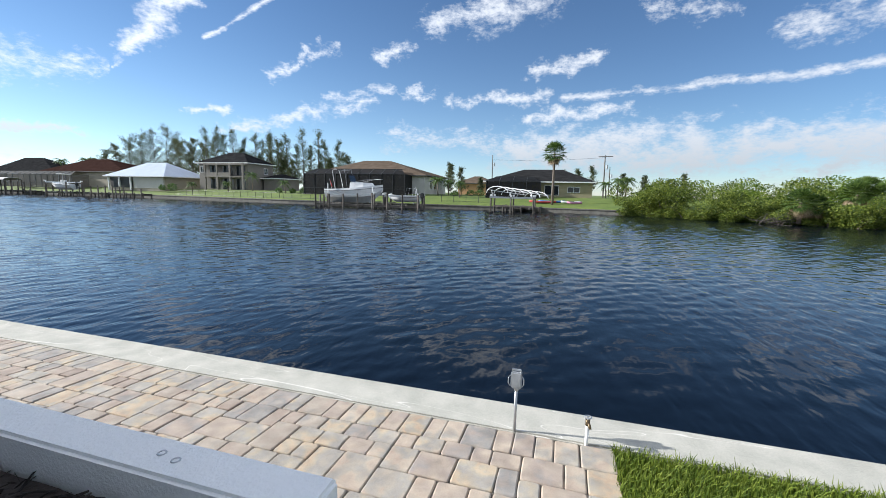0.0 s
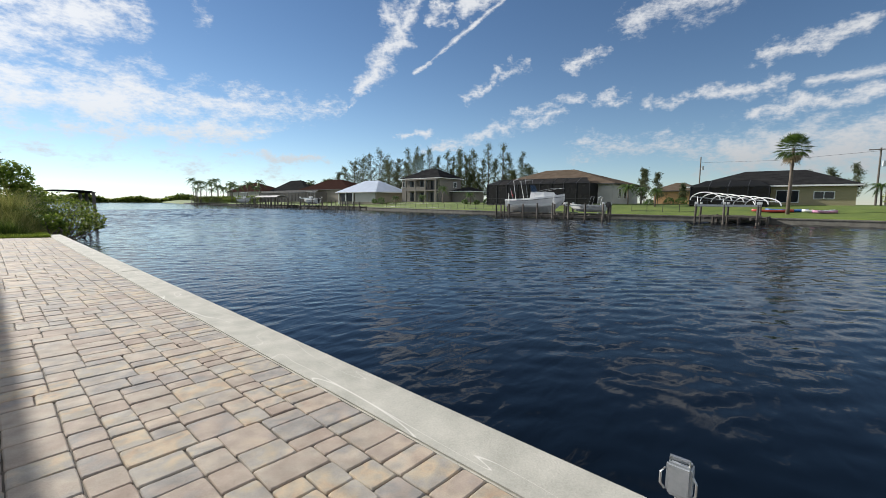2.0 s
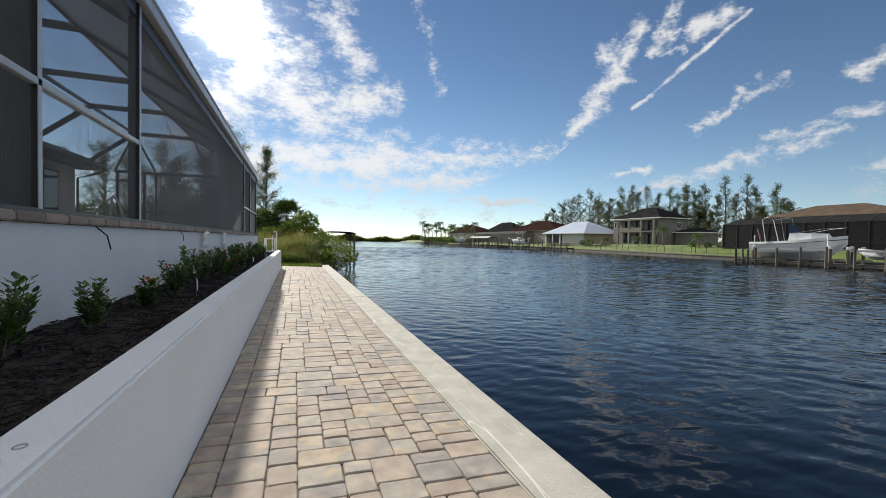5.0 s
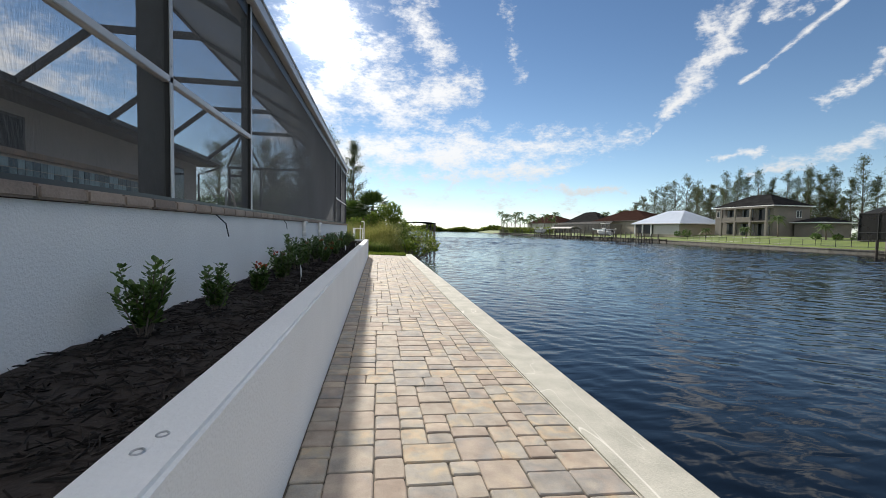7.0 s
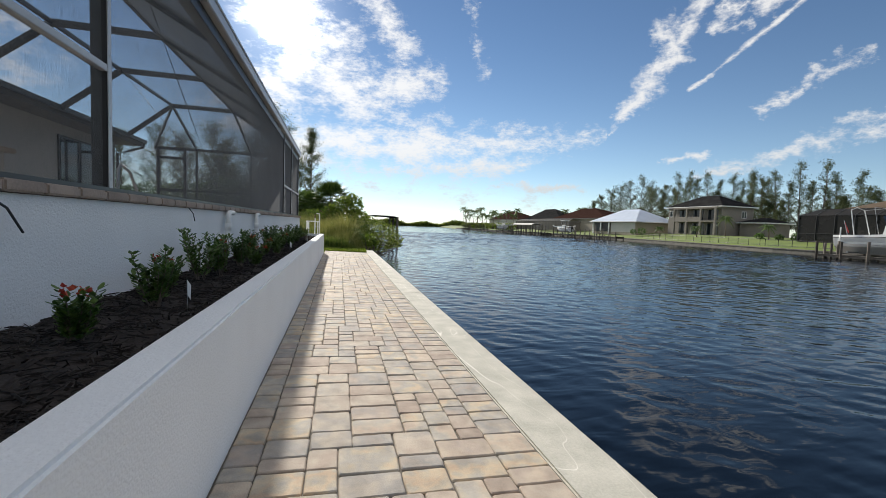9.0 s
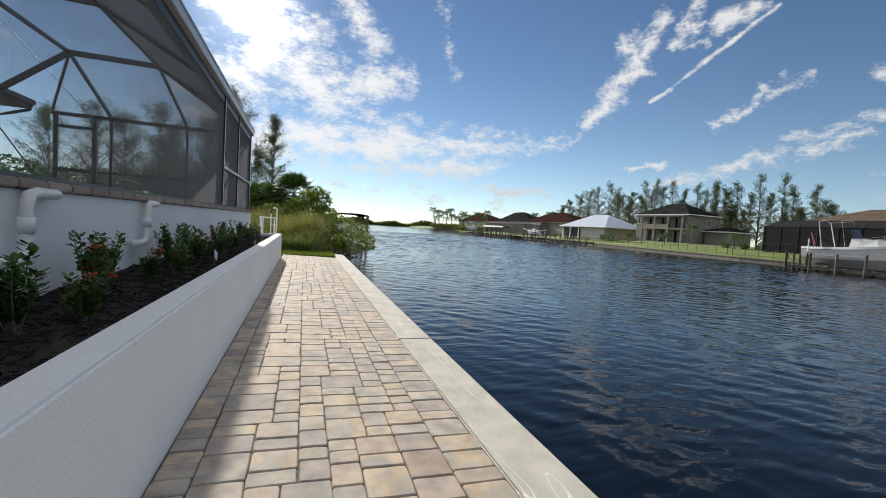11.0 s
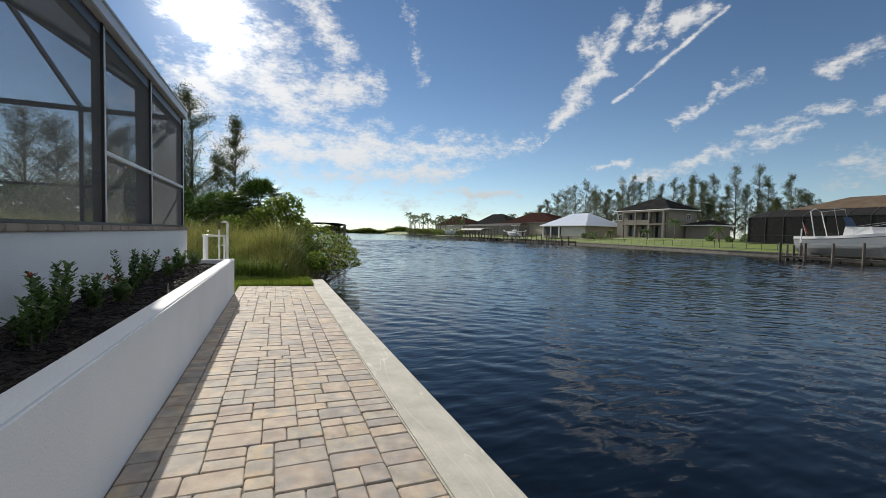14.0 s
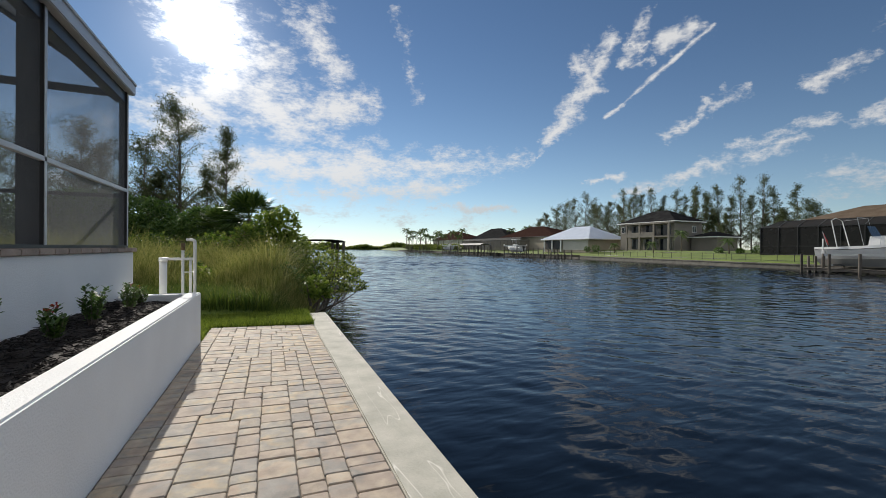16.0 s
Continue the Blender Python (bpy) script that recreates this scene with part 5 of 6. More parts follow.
def pvc_rig():
    o = empty("pipe_stand", -2.2, 22.6, 0.1)
    tagged(o, "white plastic irrigation pipes with a backflow valve", "pipe stand")
    part("riser", tube([(-0.29, 0, -0.2), (-0.29, 0, 1.17)], 0.058, 14), M["pvc"], o, smooth=True)
    part("riser_cap", tube([(-0.29, 0, 1.165), (-0.29, 0, 1.235)], 0.066, 14), M["pvc"], o, smooth=True)
    part("cross_pipe", tube([(-0.29, 0, 1.21), (0.16, 0, 1.21)], 0.024, 10), M["pvc"], o, smooth=True)
    part("tall_pipe", tube([(0.18, 0, -0.2), (0.18, 0, 1.50), (0.175, 0, 1.53), (0.15, 0, 1.545), (0.05, 0, 1.545)], 0.026, 10), M["pvc"], o, smooth=True)
    part("second_pipe", tube([(0.11, 0.03, -0.2), (0.11, 0.03, 1.21)], 0.022, 10), M["pvc"], o, smooth=True)
    part("drop_pipe", tube([(0.0, 0, 1.46), (0.0, 0, 0.52), (0.01, 0, 0.47), (0.05, 0, 0.45), (0.11, 0.02, 0.45)], 0.022, 10), M["pvc"], o, smooth=True)
    part("valve", tube([(0.0, 0, 1.36), (0.0, 0, 1.49)], 0.034, 10), M["brass"], o, smooth=True)
    part("valve_handle", box(-0.05, 0.03, -0.012, 0.012, 1.50, 1.515, 0.004), M["black"], o)
    part("brace", tube([(0.0, 0, 0.98), (0.18, 0, 0.98)], 0.010, 6), M["pvc"], o)


pvc_rig()

# drill marks on the wall top
for x, y in ((-1.885, 3.60), (-1.87, 3.68)):
    tagged(part("anchor_ring", tube([(x + 0.014 * math.cos(k * math.pi / 5), y + 0.014 * math.sin(k * math.pi / 5), 0.821) for k in range(11)], 0.003, 5), M["galv"]), "small metal anchor ring set in the wall top", "anchor ring")

# ---- grass and the rough ground beyond the walk ----
rng = np.random.default_rng(33)
n = 90000
xy = np.stack([-2.6 + 2.63 * rng.random(n), -1.6 + 3.57 * rng.random(n)], 1)
grass_object("lawn_grass", xy, SLOPE * xy[:, 0] - 0.04, 0.085, rng, M["grass"], "thick bright green lawn edge beside the pavers", "grass", 0.004, 0.5)
n = 26000
xy = np.stack([-2.6 + 2.62 * rng.random(n), PAVE_N + 0.0 + 1.7 * rng.random(n)], 1)
xy2 = np.stack([-2.1 + 0.32 * rng.random(1500), WALL_N + 0.05 + 1.3 * rng.random(1500)], 1)
xy = np.concatenate([xy, xy2])
grass_object("lawn_grass", xy, np.full(len(xy), 0.0) + SLOPE * xy[:, 0] * 0.5 - 0.03, 0.13, rng, M["grass"], "bright green turf at the end of the walk", "grass", 0.005)


def rough_z(x, y):
    k = np.minimum(1.0, np.maximum(0.0, (y - 24.3) / 3.0))
    return 0.0 + 0.25 * k


n = 60000
xy = np.stack([-13 + 13.6 * rng.random(n) ** 0.7, 24.6 + 12 * rng.random(n) ** 1.4], 1)
edge = np.array([near_bank(b) for b in xy[:, 1]])
xy = xy[xy[:, 0] < edge + 0.1]
hgt = 0.3 + 1.0 * np.clip((xy[:, 1] - 24.6) / 3.5, 0, 1)
hgt *= np.array([0.65 + 0.7 * (0.5 + noise.noise(Vector((a * 0.6, b * 0.6, 2)))) for a, b in xy])
gz = np.array([near_height(a, b) for a, b in xy])
grass_object("tall_weeds", xy, gz - 0.05, hgt, rng, M["weeds"], "tall yellow-green weeds and seeding grass", "grass", 0.009, 0.5)
n = 24000
xy = np.stack([-6 + 6.6 * rng.random(n), 24.2 + 2.8 * rng.random(n)], 1)
edge = np.array([near_bank(b) for b in xy[:, 1]])
xy = xy[xy[:, 0] < edge + 0.15]
gz = np.array([near_height(a, b) for a, b in xy])
grass_object("coarse_grass", xy, gz - 0.05, 0.48, rng, M["bankgrass"], "coarse dark green grass on the bank", "grass", 0.007, 0.5)

bush("pepper_shrub", "bright green leafy shrub at the water's edge", -0.9, 33.5, 0.2, [((0, 0, 1.6), (1.0, 1.0, 1.3), 1), ((0.6, 0, 2.3), (0.7, 0.8, 0.8), 0.7), ((1.0, -0.3, 1.1), (0.8, 0.8, 0.9), 0.8), ((-0.8, 0.3, 1.3), (0.8, 0.8, 1.0), 0.8)], 0.17, 1500, 41, "brightleaf")
bush("mangrove_shrub", "low mangrove shrub leaning over the water", 0.6, 31.0, -0.75, [((0, 0, 1.0), (0.9, 1.0, 0.8), 1.0), ((0.9, 0, 1.9), (0.9, 0.6, 0.3), 0.25), ((1.4, 0.2, 1.3), (0.7, 0.8, 0.28), 0.3), ((1.7, -0.3, 0.75), (0.5, 0.6, 0.25), 0.3), ((0.9, 0.5, 0.6), (0.8, 0.9, 0.4), 0.6), ((-0.8, 0.5, 1.5), (0.8, 0.9, 0.9), 0.9), ((0.0, -1.6, 0.7), (0.5, 0.9, 0.4), 0.5)], 0.12, 1300, 42, "mangrove", stems=22)
bush("mangrove_shrub", "low mangrove shrub leaning over the water", 1.2, 36.5, -0.7, [((0, 0, 1.4), (1.3, 1.6, 1.2), 1), ((1.2, 0.6, 1.4), (1.1, 1.2, 0.6), 0.6), ((1.9, 0.2, 0.8), (0.7, 0.9, 0.4), 0.4)], 0.14, 1100, 43, "mangrove", stems=16)
for k, (x, y, r) in enumerate(((-0.4, 27.2, 0.45), (-1.4, 28.4, 0.55), (-2.6, 27.6, 0.4), (-3.4, 29.5, 0.6), (0.1, 29.2, 0.5), (-0.9, 30.6, 0.7), (-5.0, 30.5, 0.7), (0.35, 26.0, 0.3))):
    bush("weed_clump", "leafy green weed clump among tall grass", x, y, 0.1, [((0, 0, r * 1.1), (r, r, r * 1.1), 1), ((r * 0.8, 0.1, r * 0.7), (r * 0.7, r * 0.7, r * 0.7), 0.6)], 0.1, 650, 500 + k, "brightleaf" if k % 3 else "leaf", "weed", "weed clumps on the bank", 6)
bush("dark_thicket", "dense dark green thicket on the vacant lot", -9.0, 44.0, 0.3, [((0, 0, 1.6), (3.0, 1.6, 1.6), 1), ((0.8, 0.5, 3.0), (2.2, 1.4, 1.3), 0.9), ((-2.2, 0.6, 3.2), (1.8, 1.4, 1.4), 0.8), ((3.5, -1, 1.6), (2.2, 1.4, 1.5), 1.0), ((4.6, -2, 2.4), (1.5, 1.2, 1.2), 0.6), ((-5, 1, 2.2), (3.2, 1.6, 1.9), 1), ((6.0, -4.0, 1.3), (1.3, 1.2, 1.3), 0.6)], 0.22, 4200, 44, "leaf", stems=16)
bush("dark_thicket", "dense dark green thicket on the vacant lot", -18.0, 48.0, 0.3, [((0, 0, 2.0), (4.0, 2.0, 2.0), 1), ((-6, 1, 2.4), (4.0, 2.0, 2.2), 1), ((-13, 2, 2.4), (4.0, 2.0, 2.2), 1)], 0.34, 2200, 45, "leaf", stems=16)
bush("sunlit_shrub", "sunlit yellow-green shrub among the weeds", -5.2, 34.0, 0.3, [((0, 0, 0.9), (1.0, 1.0, 0.9), 1), ((-1.6, 0.6, 0.8), (1.1, 0.9, 0.8), 1), ((2.2, 0.4, 1.0), (0.9, 0.8, 0.9), 0.8)], 0.15, 1100, 46, "brightleaf")
fan_palm(-1.9, 38.5, 0.3, 2.7, 47, 1.75, 56, 16, "cabbage_palm", "low dark cabbage palm among shrubs")
fan_palm(-3.3, 40.0, 0.3, 2.2, 48, 1.5, 44, 12, "cabbage_palm", "low dark cabbage palm among shrubs")
for k, (x, y, h, s, dn) in enumerate(((-8.5, 58, 14.2, 0.2, 2.6), (-11.2, 59, 11.0, 0.24, 2.2), (-4.5, 55, 11.6, 0.15, 2.2), (-6.2, 56, 8.5, 0.16, 1.6), (-10, 57, 7.5, 0.3, 2.4), (-14.5, 60, 10.5, 0.26, 2.0), (-16.5, 60, 12.0, 0.26, 2.0), (-18, 56, 10.0, 0.26, 2.0), (-22, 60, 11.5, 0.26, 2.0), (-27, 62, 11.0, 0.26, 2.0), (-12.8, 50, 7.0, 0.3, 2.0))):
    casuarina(x, y, 0.3, h, 60 + k, s * 1.15, dn * 1.8, 0.26, 0.06, "casuarinas on the vacant lot")

# ---- across the canal: trees ----
for k, (y, h) in enumerate(((166, 10), (161, 13), (157, 15), (152, 17), (148, 18.5), (143, 20), (139, 21), (135, 17), (130, 14), (126, 15.5), (122, 16.5), (118, 15), (114, 17))):
    casuarina(105 + (k * 37 % 9), y, 1.2, h, 100 + k, 0.32, 2.6, 0.5, 0.04, "casuarinas behind the houses", "pine_sunlit")
for k, (y, h) in enumerate(((110, 18.5), (107.5, 19), (105, 17), (102.5, 18.5), (99.5, 16), (97, 17.5), (94.5, 15.5), (92, 17), (89.5, 15.5), (87, 17), (84.5, 15), (82, 16.5), (80, 13.5), (78.2, 18), (76.4, 13.5), (74.3, 18.2), (72.6, 15), (69.3, 15.2), (66.5, 9), (63.2, 11), (62, 10), (100.5, 12), (90.5, 11), (85.5, 11), (95.8, 11), (71, 10), (75.4, 9), (79, 9), (83, 9))):
    casuarina(101 + (k * 37 % 9), y, 1.2, h, 400 + k, 0.15 if h > 12 else 0.26, 2.1, 0.45, 0.04, "casuarinas behind the houses")
for k, (x, y, h) in enumerate(((84, 26.5, 7.5), (86, 24.5, 7.0), (88, 28, 8.0), (90, 21, 5), (98, -3, 8), (99, -10, 6.5), (96, -14, 6), (92, 0, 7), (97, 3.0, 7.0), (90, -20, 6))):
    casuarina(x, y, 1.2, h - 1, 140 + k, 0.2, 1.1, 0.5, 0.1, "thin casuarinas behind the lawns", "pine_sunlit")
fan_palm(67.0, 4.4, -0.1, 8.5, 160, 2.1, 40, 6)
for k, (x, y, h) in enumerate(((79, 74.2, 4.2), (75, 62, 2.4), (78, 91.5, 1.8), (77, 79.5, 2.0), (74.5, 26.4, 3.4), (75, 24.4, 3.0), (72.5, 21.5, 2.6), (77, -6.5, 3.6), (78.5, -8.0, 3.8), (76.5, -4.6, 3.0), (81, 122, 2.4), (80, 108, 2.2))):
    coconut_palm(x, y, 0.9, h, 170 + k, 1.9 if h > 3 else 1.5, 15)
rng = np.random.default_rng(9)
for k in range(22):
    y = 203 + 78 * rng.random()
    coconut_palm(78 + 14 * rng.random(), y, 0.6, 7 + 5.5 * rng.random() * (0.6 + (y - 203) / 130), 200 + k, 3.2, 14)
for k in range(5):
    coconut_palm(96 + 4 * rng.random(), 128 + 14 * k, 0.8, 7.5 + 2 * rng.random(), 230 + k, 2.8, 13)
clumps = [((0, 3 * i, 0.5 + 0.5 * (i % 3)), (2.5, 2.5, 1.3), 1) for i in range(-14, 15)]
bush("hedge", "green hedge along the distant shore", 84, 238, 1.0, clumps, 0.6, 260, 250, "mangrove", "hedge")
for x, y, s in ((76, 64.5, 0.8), (76, 58, 1.0), (75, 60.2, 0.7), (76.5, 99.5, 0.9), (77, 96.8, 1.2), (74.5, 23, 0.9), (75.5, 20, 1.0), (76, 18.4, 1.1)):
    bush("garden_shrub", "round green garden shrub on the lawn", x, y, 0.9, [((0, 0, 0.6 * s), (0.9 * s, 0.9 * s, 0.8 * s), 1)], 0.25, 420, int(300 + y), "leaf", "shrub", "garden shrubs across the canal", 4)

# the mangrove point
rng = np.random.default_rng(77)
spots = [(62.0, -7.0, 2.2), (60.5, -9.5, 3.4), (59.0, -11.5, 4.0), (57.0, -14.5, 3.8), (55.0, -17.5, 3.6), (54.5, -20.5, 2.6), (54.5, -24.5, 2.4), (50.5, -26.8, 2.2), (47.5, -30, 3.0), (45, -35, 3.4), (42, -41, 3.6), (38, -48, 3.4)]
for k, (x, y, h) in enumerate(spots):
    cl = []
    for j in range(7):
        cl.append(((rng.normal() * 1.0 + (0.6 if j > 3 else -0.4), rng.normal() * 1.3, h * (0.18 + 0.6 * rng.random())), (1.3 + 0.5 * rng.random(), 1.5, h * 0.28), 1))
    for j in range(4):
        cl.append(((-1.4 + rng.normal() * 0.4, -1.5 + j, 0.25), (0.7, 0.8, 0.6), 0.6))
    bush("mangrove", "sunlit yellow-green mangrove thicket at the water", x, y, -0.7, cl, 0.2, 800, 320 + k, "mangrove", "mangrove", "mangroves on the point", 14)
for k, (x, y, h) in enumerate(((68, -12, 4.6), (66, -20, 4.8), (62, -27, 4.6), (58, -35, 4.8), (72, -22, 5.2), (66, -32, 5.4), (75, -14, 4.6))):
    cl = [((rng.normal() * 2, rng.normal() * 2.4, h * (0.2 + 0.5 * rng.random())), (2.2, 2.2, h * 0.3), 1) for j in range(6)]
    bush("back_thicket", "olive green scrub behind the mangroves", x, y, 0.2, cl, 0.28, 700, 340 + k, "brightleaf" if k % 2 else "mangrove", "scrub", "scrub behind the mangroves", 10)
fan_palm(50.4, -21.9, -0.4, 1.9, 351, 1.7, 40, 26, "cabbage_palm", "cabbage palm with a brown skirt of dead fronds")
fan_palm(50.9, -23.4, -0.4, 1.5, 352, 1.5, 36, 22, "cabbage_palm", "cabbage palm with a brown skirt of dead fronds")
fan_palm(54.0, -28.6, 0.0, 2.5, 353, 1.7, 44, 22, "cabbage_palm", "cabbage palm with a brown skirt of dead fronds")
fan_palm(55.2, -30.0, 0.2, 2.8, 354, 1.7, 44, 18, "cabbage_palm", "cabbage palm with a brown skirt of dead fronds")
fan_palm(53.4, -30.5, 0.0, 2.3, 355, 1.7, 44, 18, "cabbage_palm", "cabbage palm with a brown skirt of dead fronds")

# woods along the far end of the canal
rng = np.random.default_rng(12)
n = 26000
t = rng.random(n)
c = np.stack([-160 + 330 * t, 452 - 22 * np.clip(t - 0.75, 0, 1) * 4 + 10 * rng.random(n), WATER + 6.0 * rng.random(n) ** 1.2 * (0.75 + 0.3 * np.sin(t * 60) + 0.25 * np.sin(t * 23))], 1)
v, f = leaves(c, 2.0, rng, narrow=0.8)
tagged(raw("far_woods", v.tolist(), f.tolist(), M["mangrove"]), "low green mangrove woods at the end of the canal", "woods", kind="stuff")
tagged(raw("far_shore", [(-700, 456, WATER + 0.3), (400, 448, WATER + 0.3), (400, 900, WATER + 0.5), (-700, 900, WATER + 0.5)], [(0, 1, 2, 3)], M["lawn"]), "low green land at the end of the canal", "ground", kind="structure")

# ---- across the canal: docks, boats, lifts, fences, poles ----


def dock(x0, x1, y0, y1, z, label, post_top=0.9, step=2.6, group="docks across the canal"):
    d = empty("dock", (x0 + x1) / 2, (y0 + y1) / 2, z)
    tagged(d, label, "dock", group)
    cx, cy = (x0 + x1) / 2, (y0 + y1) / 2
    n = int((y1 - y0) / 0.3)
    bm = bmesh.new()
    for i in range(n):
        a = y0 + (y1 - y0) * i / n - cy
        box(x0 - cx, x1 - cx, a, a + (y1 - y0) / n - 0.02, -0.05, 0.0, 0, bm)
    part("deck", bm, M["oldwood"], d)
    for x in (x0 + 0.1, x1 - 0.1):
        part("joist", box(x - cx - 0.06, x - cx + 0.06, y0 - cy, y1 - cy, -0.3, -0.052), M["oldwood"], d)
    k = max(2, round((y1 - y0) / step))
    for i in range(k + 1):
        y = y0 + (y1 - y0) * i / k - cy
        for x, h in ((x0 - cx - 0.12, post_top), (x1 - cx + 0.12, 0.1)):
            part("post", tube([(x, y, WATER - 1.5 - z), (x, y, h + 0.15 * math.sin(i * 7.0))], 0.14, 8), M["oldwood"], d)
    return d


def boat(name, label, x, y, z, L, rz, cabin=True, top=False, motor=False, W=None, deep=0.165):
    """A motor boat lofted from sections along its length, bow towards its own +y."""
    b = empty(name, x, y, z, rz)
    tagged(b, label, "boat", "boats across the canal")
    W = W or L * 0.31
    H = L * deep
    secs = []
    for i in range(13):
        s = i / 12
        wid = W / 2 * (1 - max(0, (s - 0.45) / 0.55) ** 2.2) * (0.94 + 0.06 * min(1, s * 4))
        sheer = H * (1 + 0.38 * s * s)
        keel = H * 0.9 * max(0, (s - 0.68) / 0.32) ** 2
        yy = -L / 2 + L * s
        w = max(wid, 0.02)
        secs.append([(-w, yy, sheer), (-w * 1.02, yy, sheer * 0.86), (-w * 0.82, yy, keel + (sheer - keel) * 0.38), (0, yy, keel), (w * 0.82, yy, keel + (sheer - keel) * 0.38), (w * 1.02, yy, sheer * 0.86), (w, yy, sheer)])
    bm = bmesh.new()
    rows = [[bm.verts.new(p) for p in q] for q in secs]
    for a, c in zip(rows, rows[1:]):
        for i in range(6):
            bm.faces.new((a[i], a[i + 1], c[i + 1], c[i]))
        bm.faces.new((a[6], a[0], c[0], c[6]))
    bm.faces.new(rows[0])
    part("hull", bm, M["gelcoat"], b, smooth=False)
    part("rub_rail", tube([Vector(q[5]) + Vector((0.02, 0, 0)) for q in secs], 0.035, 6), M["black"], b)
    part("rub_rail", tube([Vector(q[1]) - Vector((0.02, 0, 0)) for q in secs], 0.035, 6), M["black"], b)
    if cabin:
        bm = bmesh.new()
        lo = [(-W * 0.36, -L * 0.05), (W * 0.36, -L * 0.05), (W * 0.30, L * 0.2), (W * 0.1, L * 0.36), (-W * 0.1, L * 0.36), (-W * 0.30, L * 0.2)]
        a = [bm.verts.new((p, q, H * (1.05 + 0.3 * max(0, q / L)))) for p, q in lo]
        c = [bm.verts.new((p * 0.8, q * 0.85, H * 1.55 - max(0, q) * 0.03)) for p, q in lo]
        bm.faces.new(c)
        for i in range(6):
            bm.faces.new((a[i], a[(i + 1) % 6], c[(i + 1) % 6], c[i]))
        part("cabin", bm, M["gelcoat"], b)
        part("windscreen", raw_bm([(-W * 0.34, -L * 0.02, H * 1.5), (W * 0.34, -L * 0.02, H * 1.5), (W * 0.28, -L * 0.07, H * 2.05), (-W * 0.28, -L * 0.07, H * 2.05)]), M["glass"], b)
        for s in (-1, 1):
            part("bow_rail", tube([(s * W * 0.42, L * 0.05, H * 1.1), (s * W * 0.42, L * 0.06, H * 1.55), (s * W * 0.3, L * 0.3, H * 1.75), (s * 0.05, L * 0.49, H * 1.8)], 0.025, 6), M["galv"], b)
    if top:
        for sx in (-1, 1):
            for sy in (-0.12, 0.06):
                part("top_leg", tube([(sx * W * 0.3, sy * L, H * 0.9), (sx * W * 0.27, (sy - 0.02) * L, H * 2.7)], 0.03, 6), M["galv"], b)
        part("hard_top", box(-W * 0.36, W * 0.36, -L * 0.2, L * 0.1, H * 2.7, H * 2.82, 0.03), M["white"], b)
        part("console", box(-W * 0.18, W * 0.18, -L * 0.06, L * 0.04, H * 0.9, H * 1.75, 0.05), M["gelcoat"], b)
    else:
        part("radar_arch", tube([(-W * 0.42, -L * 0.3, H * 1.0), (-W * 0.36, -L * 0.36, H * 2.4), (0, -L * 0.37, H * 2.55), (W * 0.36, -L * 0.36, H * 2.4), (W * 0.42, -L * 0.3, H * 1.0)], 0.05, 6), M["gelcoat"], b)
        part("canvas_bow", tube([(-W * 0.4, -L * 0.08, H * 1.1), (-W * 0.36, -L * 0.14, H * 2.5), (W * 0.36, -L * 0.14, H * 2.5), (W * 0.4, -L * 0.08, H * 1.1)], 0.025, 6), M["galv"], b)
        part("canvas_bow", tube([(-W * 0.36, -L * 0.14, H * 2.5), (-W * 0.36, -L * 0.36, H * 2.4)], 0.02, 6), M["galv"], b)
    if motor:
        part("outboard", box(-0.22, 0.22, -L / 2 - 0.75, -L / 2 - 0.1, H * 0.75, H * 0.75 + 0.85, 0.1), M["black"], b, "black outboard motor")
        part("outboard_leg", box(-0.09, 0.09, -L / 2 - 0.6, -L / 2 - 0.3, H * 0.75 - 0.9, H * 0.75, 0.03), M["black"], b)
    return b


def lift(x0, x1, y0, y1, z, label):
    """A boat lift: four posts, two beams and cradle bunks."""
    g = empty("boat_lift", (x0 + x1) / 2, (y0 + y1) / 2, 0)
    tagged(g, label, "boat lift", "boat lifts across the canal")
    cx, cy = (x0 + x1) / 2, (y0 + y1) / 2
    for x in (x0 - cx, x1 - cx):
        for y in (y0 - cy, y1 - cy):
            part("post", tube([(x, y, WATER - 1.5), (x, y, z)], 0.16, 8), M["oldwood"], g)
            part("motor_box", box(x - 0.2, x + 0.2, y - 0.15, y + 0.15, z, z + 0.35, 0.03), M["pvc"], g)
        part("top_beam", box(x - 0.1, x + 0.1, y0 - cy, y1 - cy, z - 0.25, z, 0.01), M["galv"], g)
    for y in (y0 - cy + 0.8, y1 - cy - 0.8):
        part("cradle", box(x0 - cx, x1 - cx, y - 0.1, y + 0.1, -0.25, -0.05, 0.01), M["galv"], g)
    return g


dock(57.2, 58.6, 24.2, 42.4, -0.5, "weathered timber dock with round piles", 1.75, 2.7)
dock(58.6, 65.0, 41.0, 42.4, -0.5, "weathered timber gangway to the seawall", 1.25, 1.4)
lift(59.0, 63.4, 32.6, 41.2, 1.15, "boat lift with white motor boxes")
boat("cabin_cruiser", "white cabin cruiser raised on a boat lift", 61.2, 37.2, -0.3, 10.4, 180, True, deep=0.215)
for y in (33.0, 41.4):
    tagged(part("guide_pole", tube([(59.3, y, 0.2), (59.3, y, 2.9)], 0.07, 8), M["pvc"]), "white plastic guide pole on a boat lift", "guide pole")
lift(59.2, 62.2, 25.0, 31.0, 1.1, "boat lift holding a small centre-console boat")
boat("small_boat", "small white open boat on a lift", 60.7, 28.0, 0.0, 5.6, 0, False, False, True)
fl = empty("boat_flag", 61.2, 41.6, 1.2)
tagged(fl, "furled striped flag on a slanted staff", "flag")
part("staff", tube([(0, 0, 0), (0, 0.7, 2.6)], 0.03, 6), M["galv"], fl)
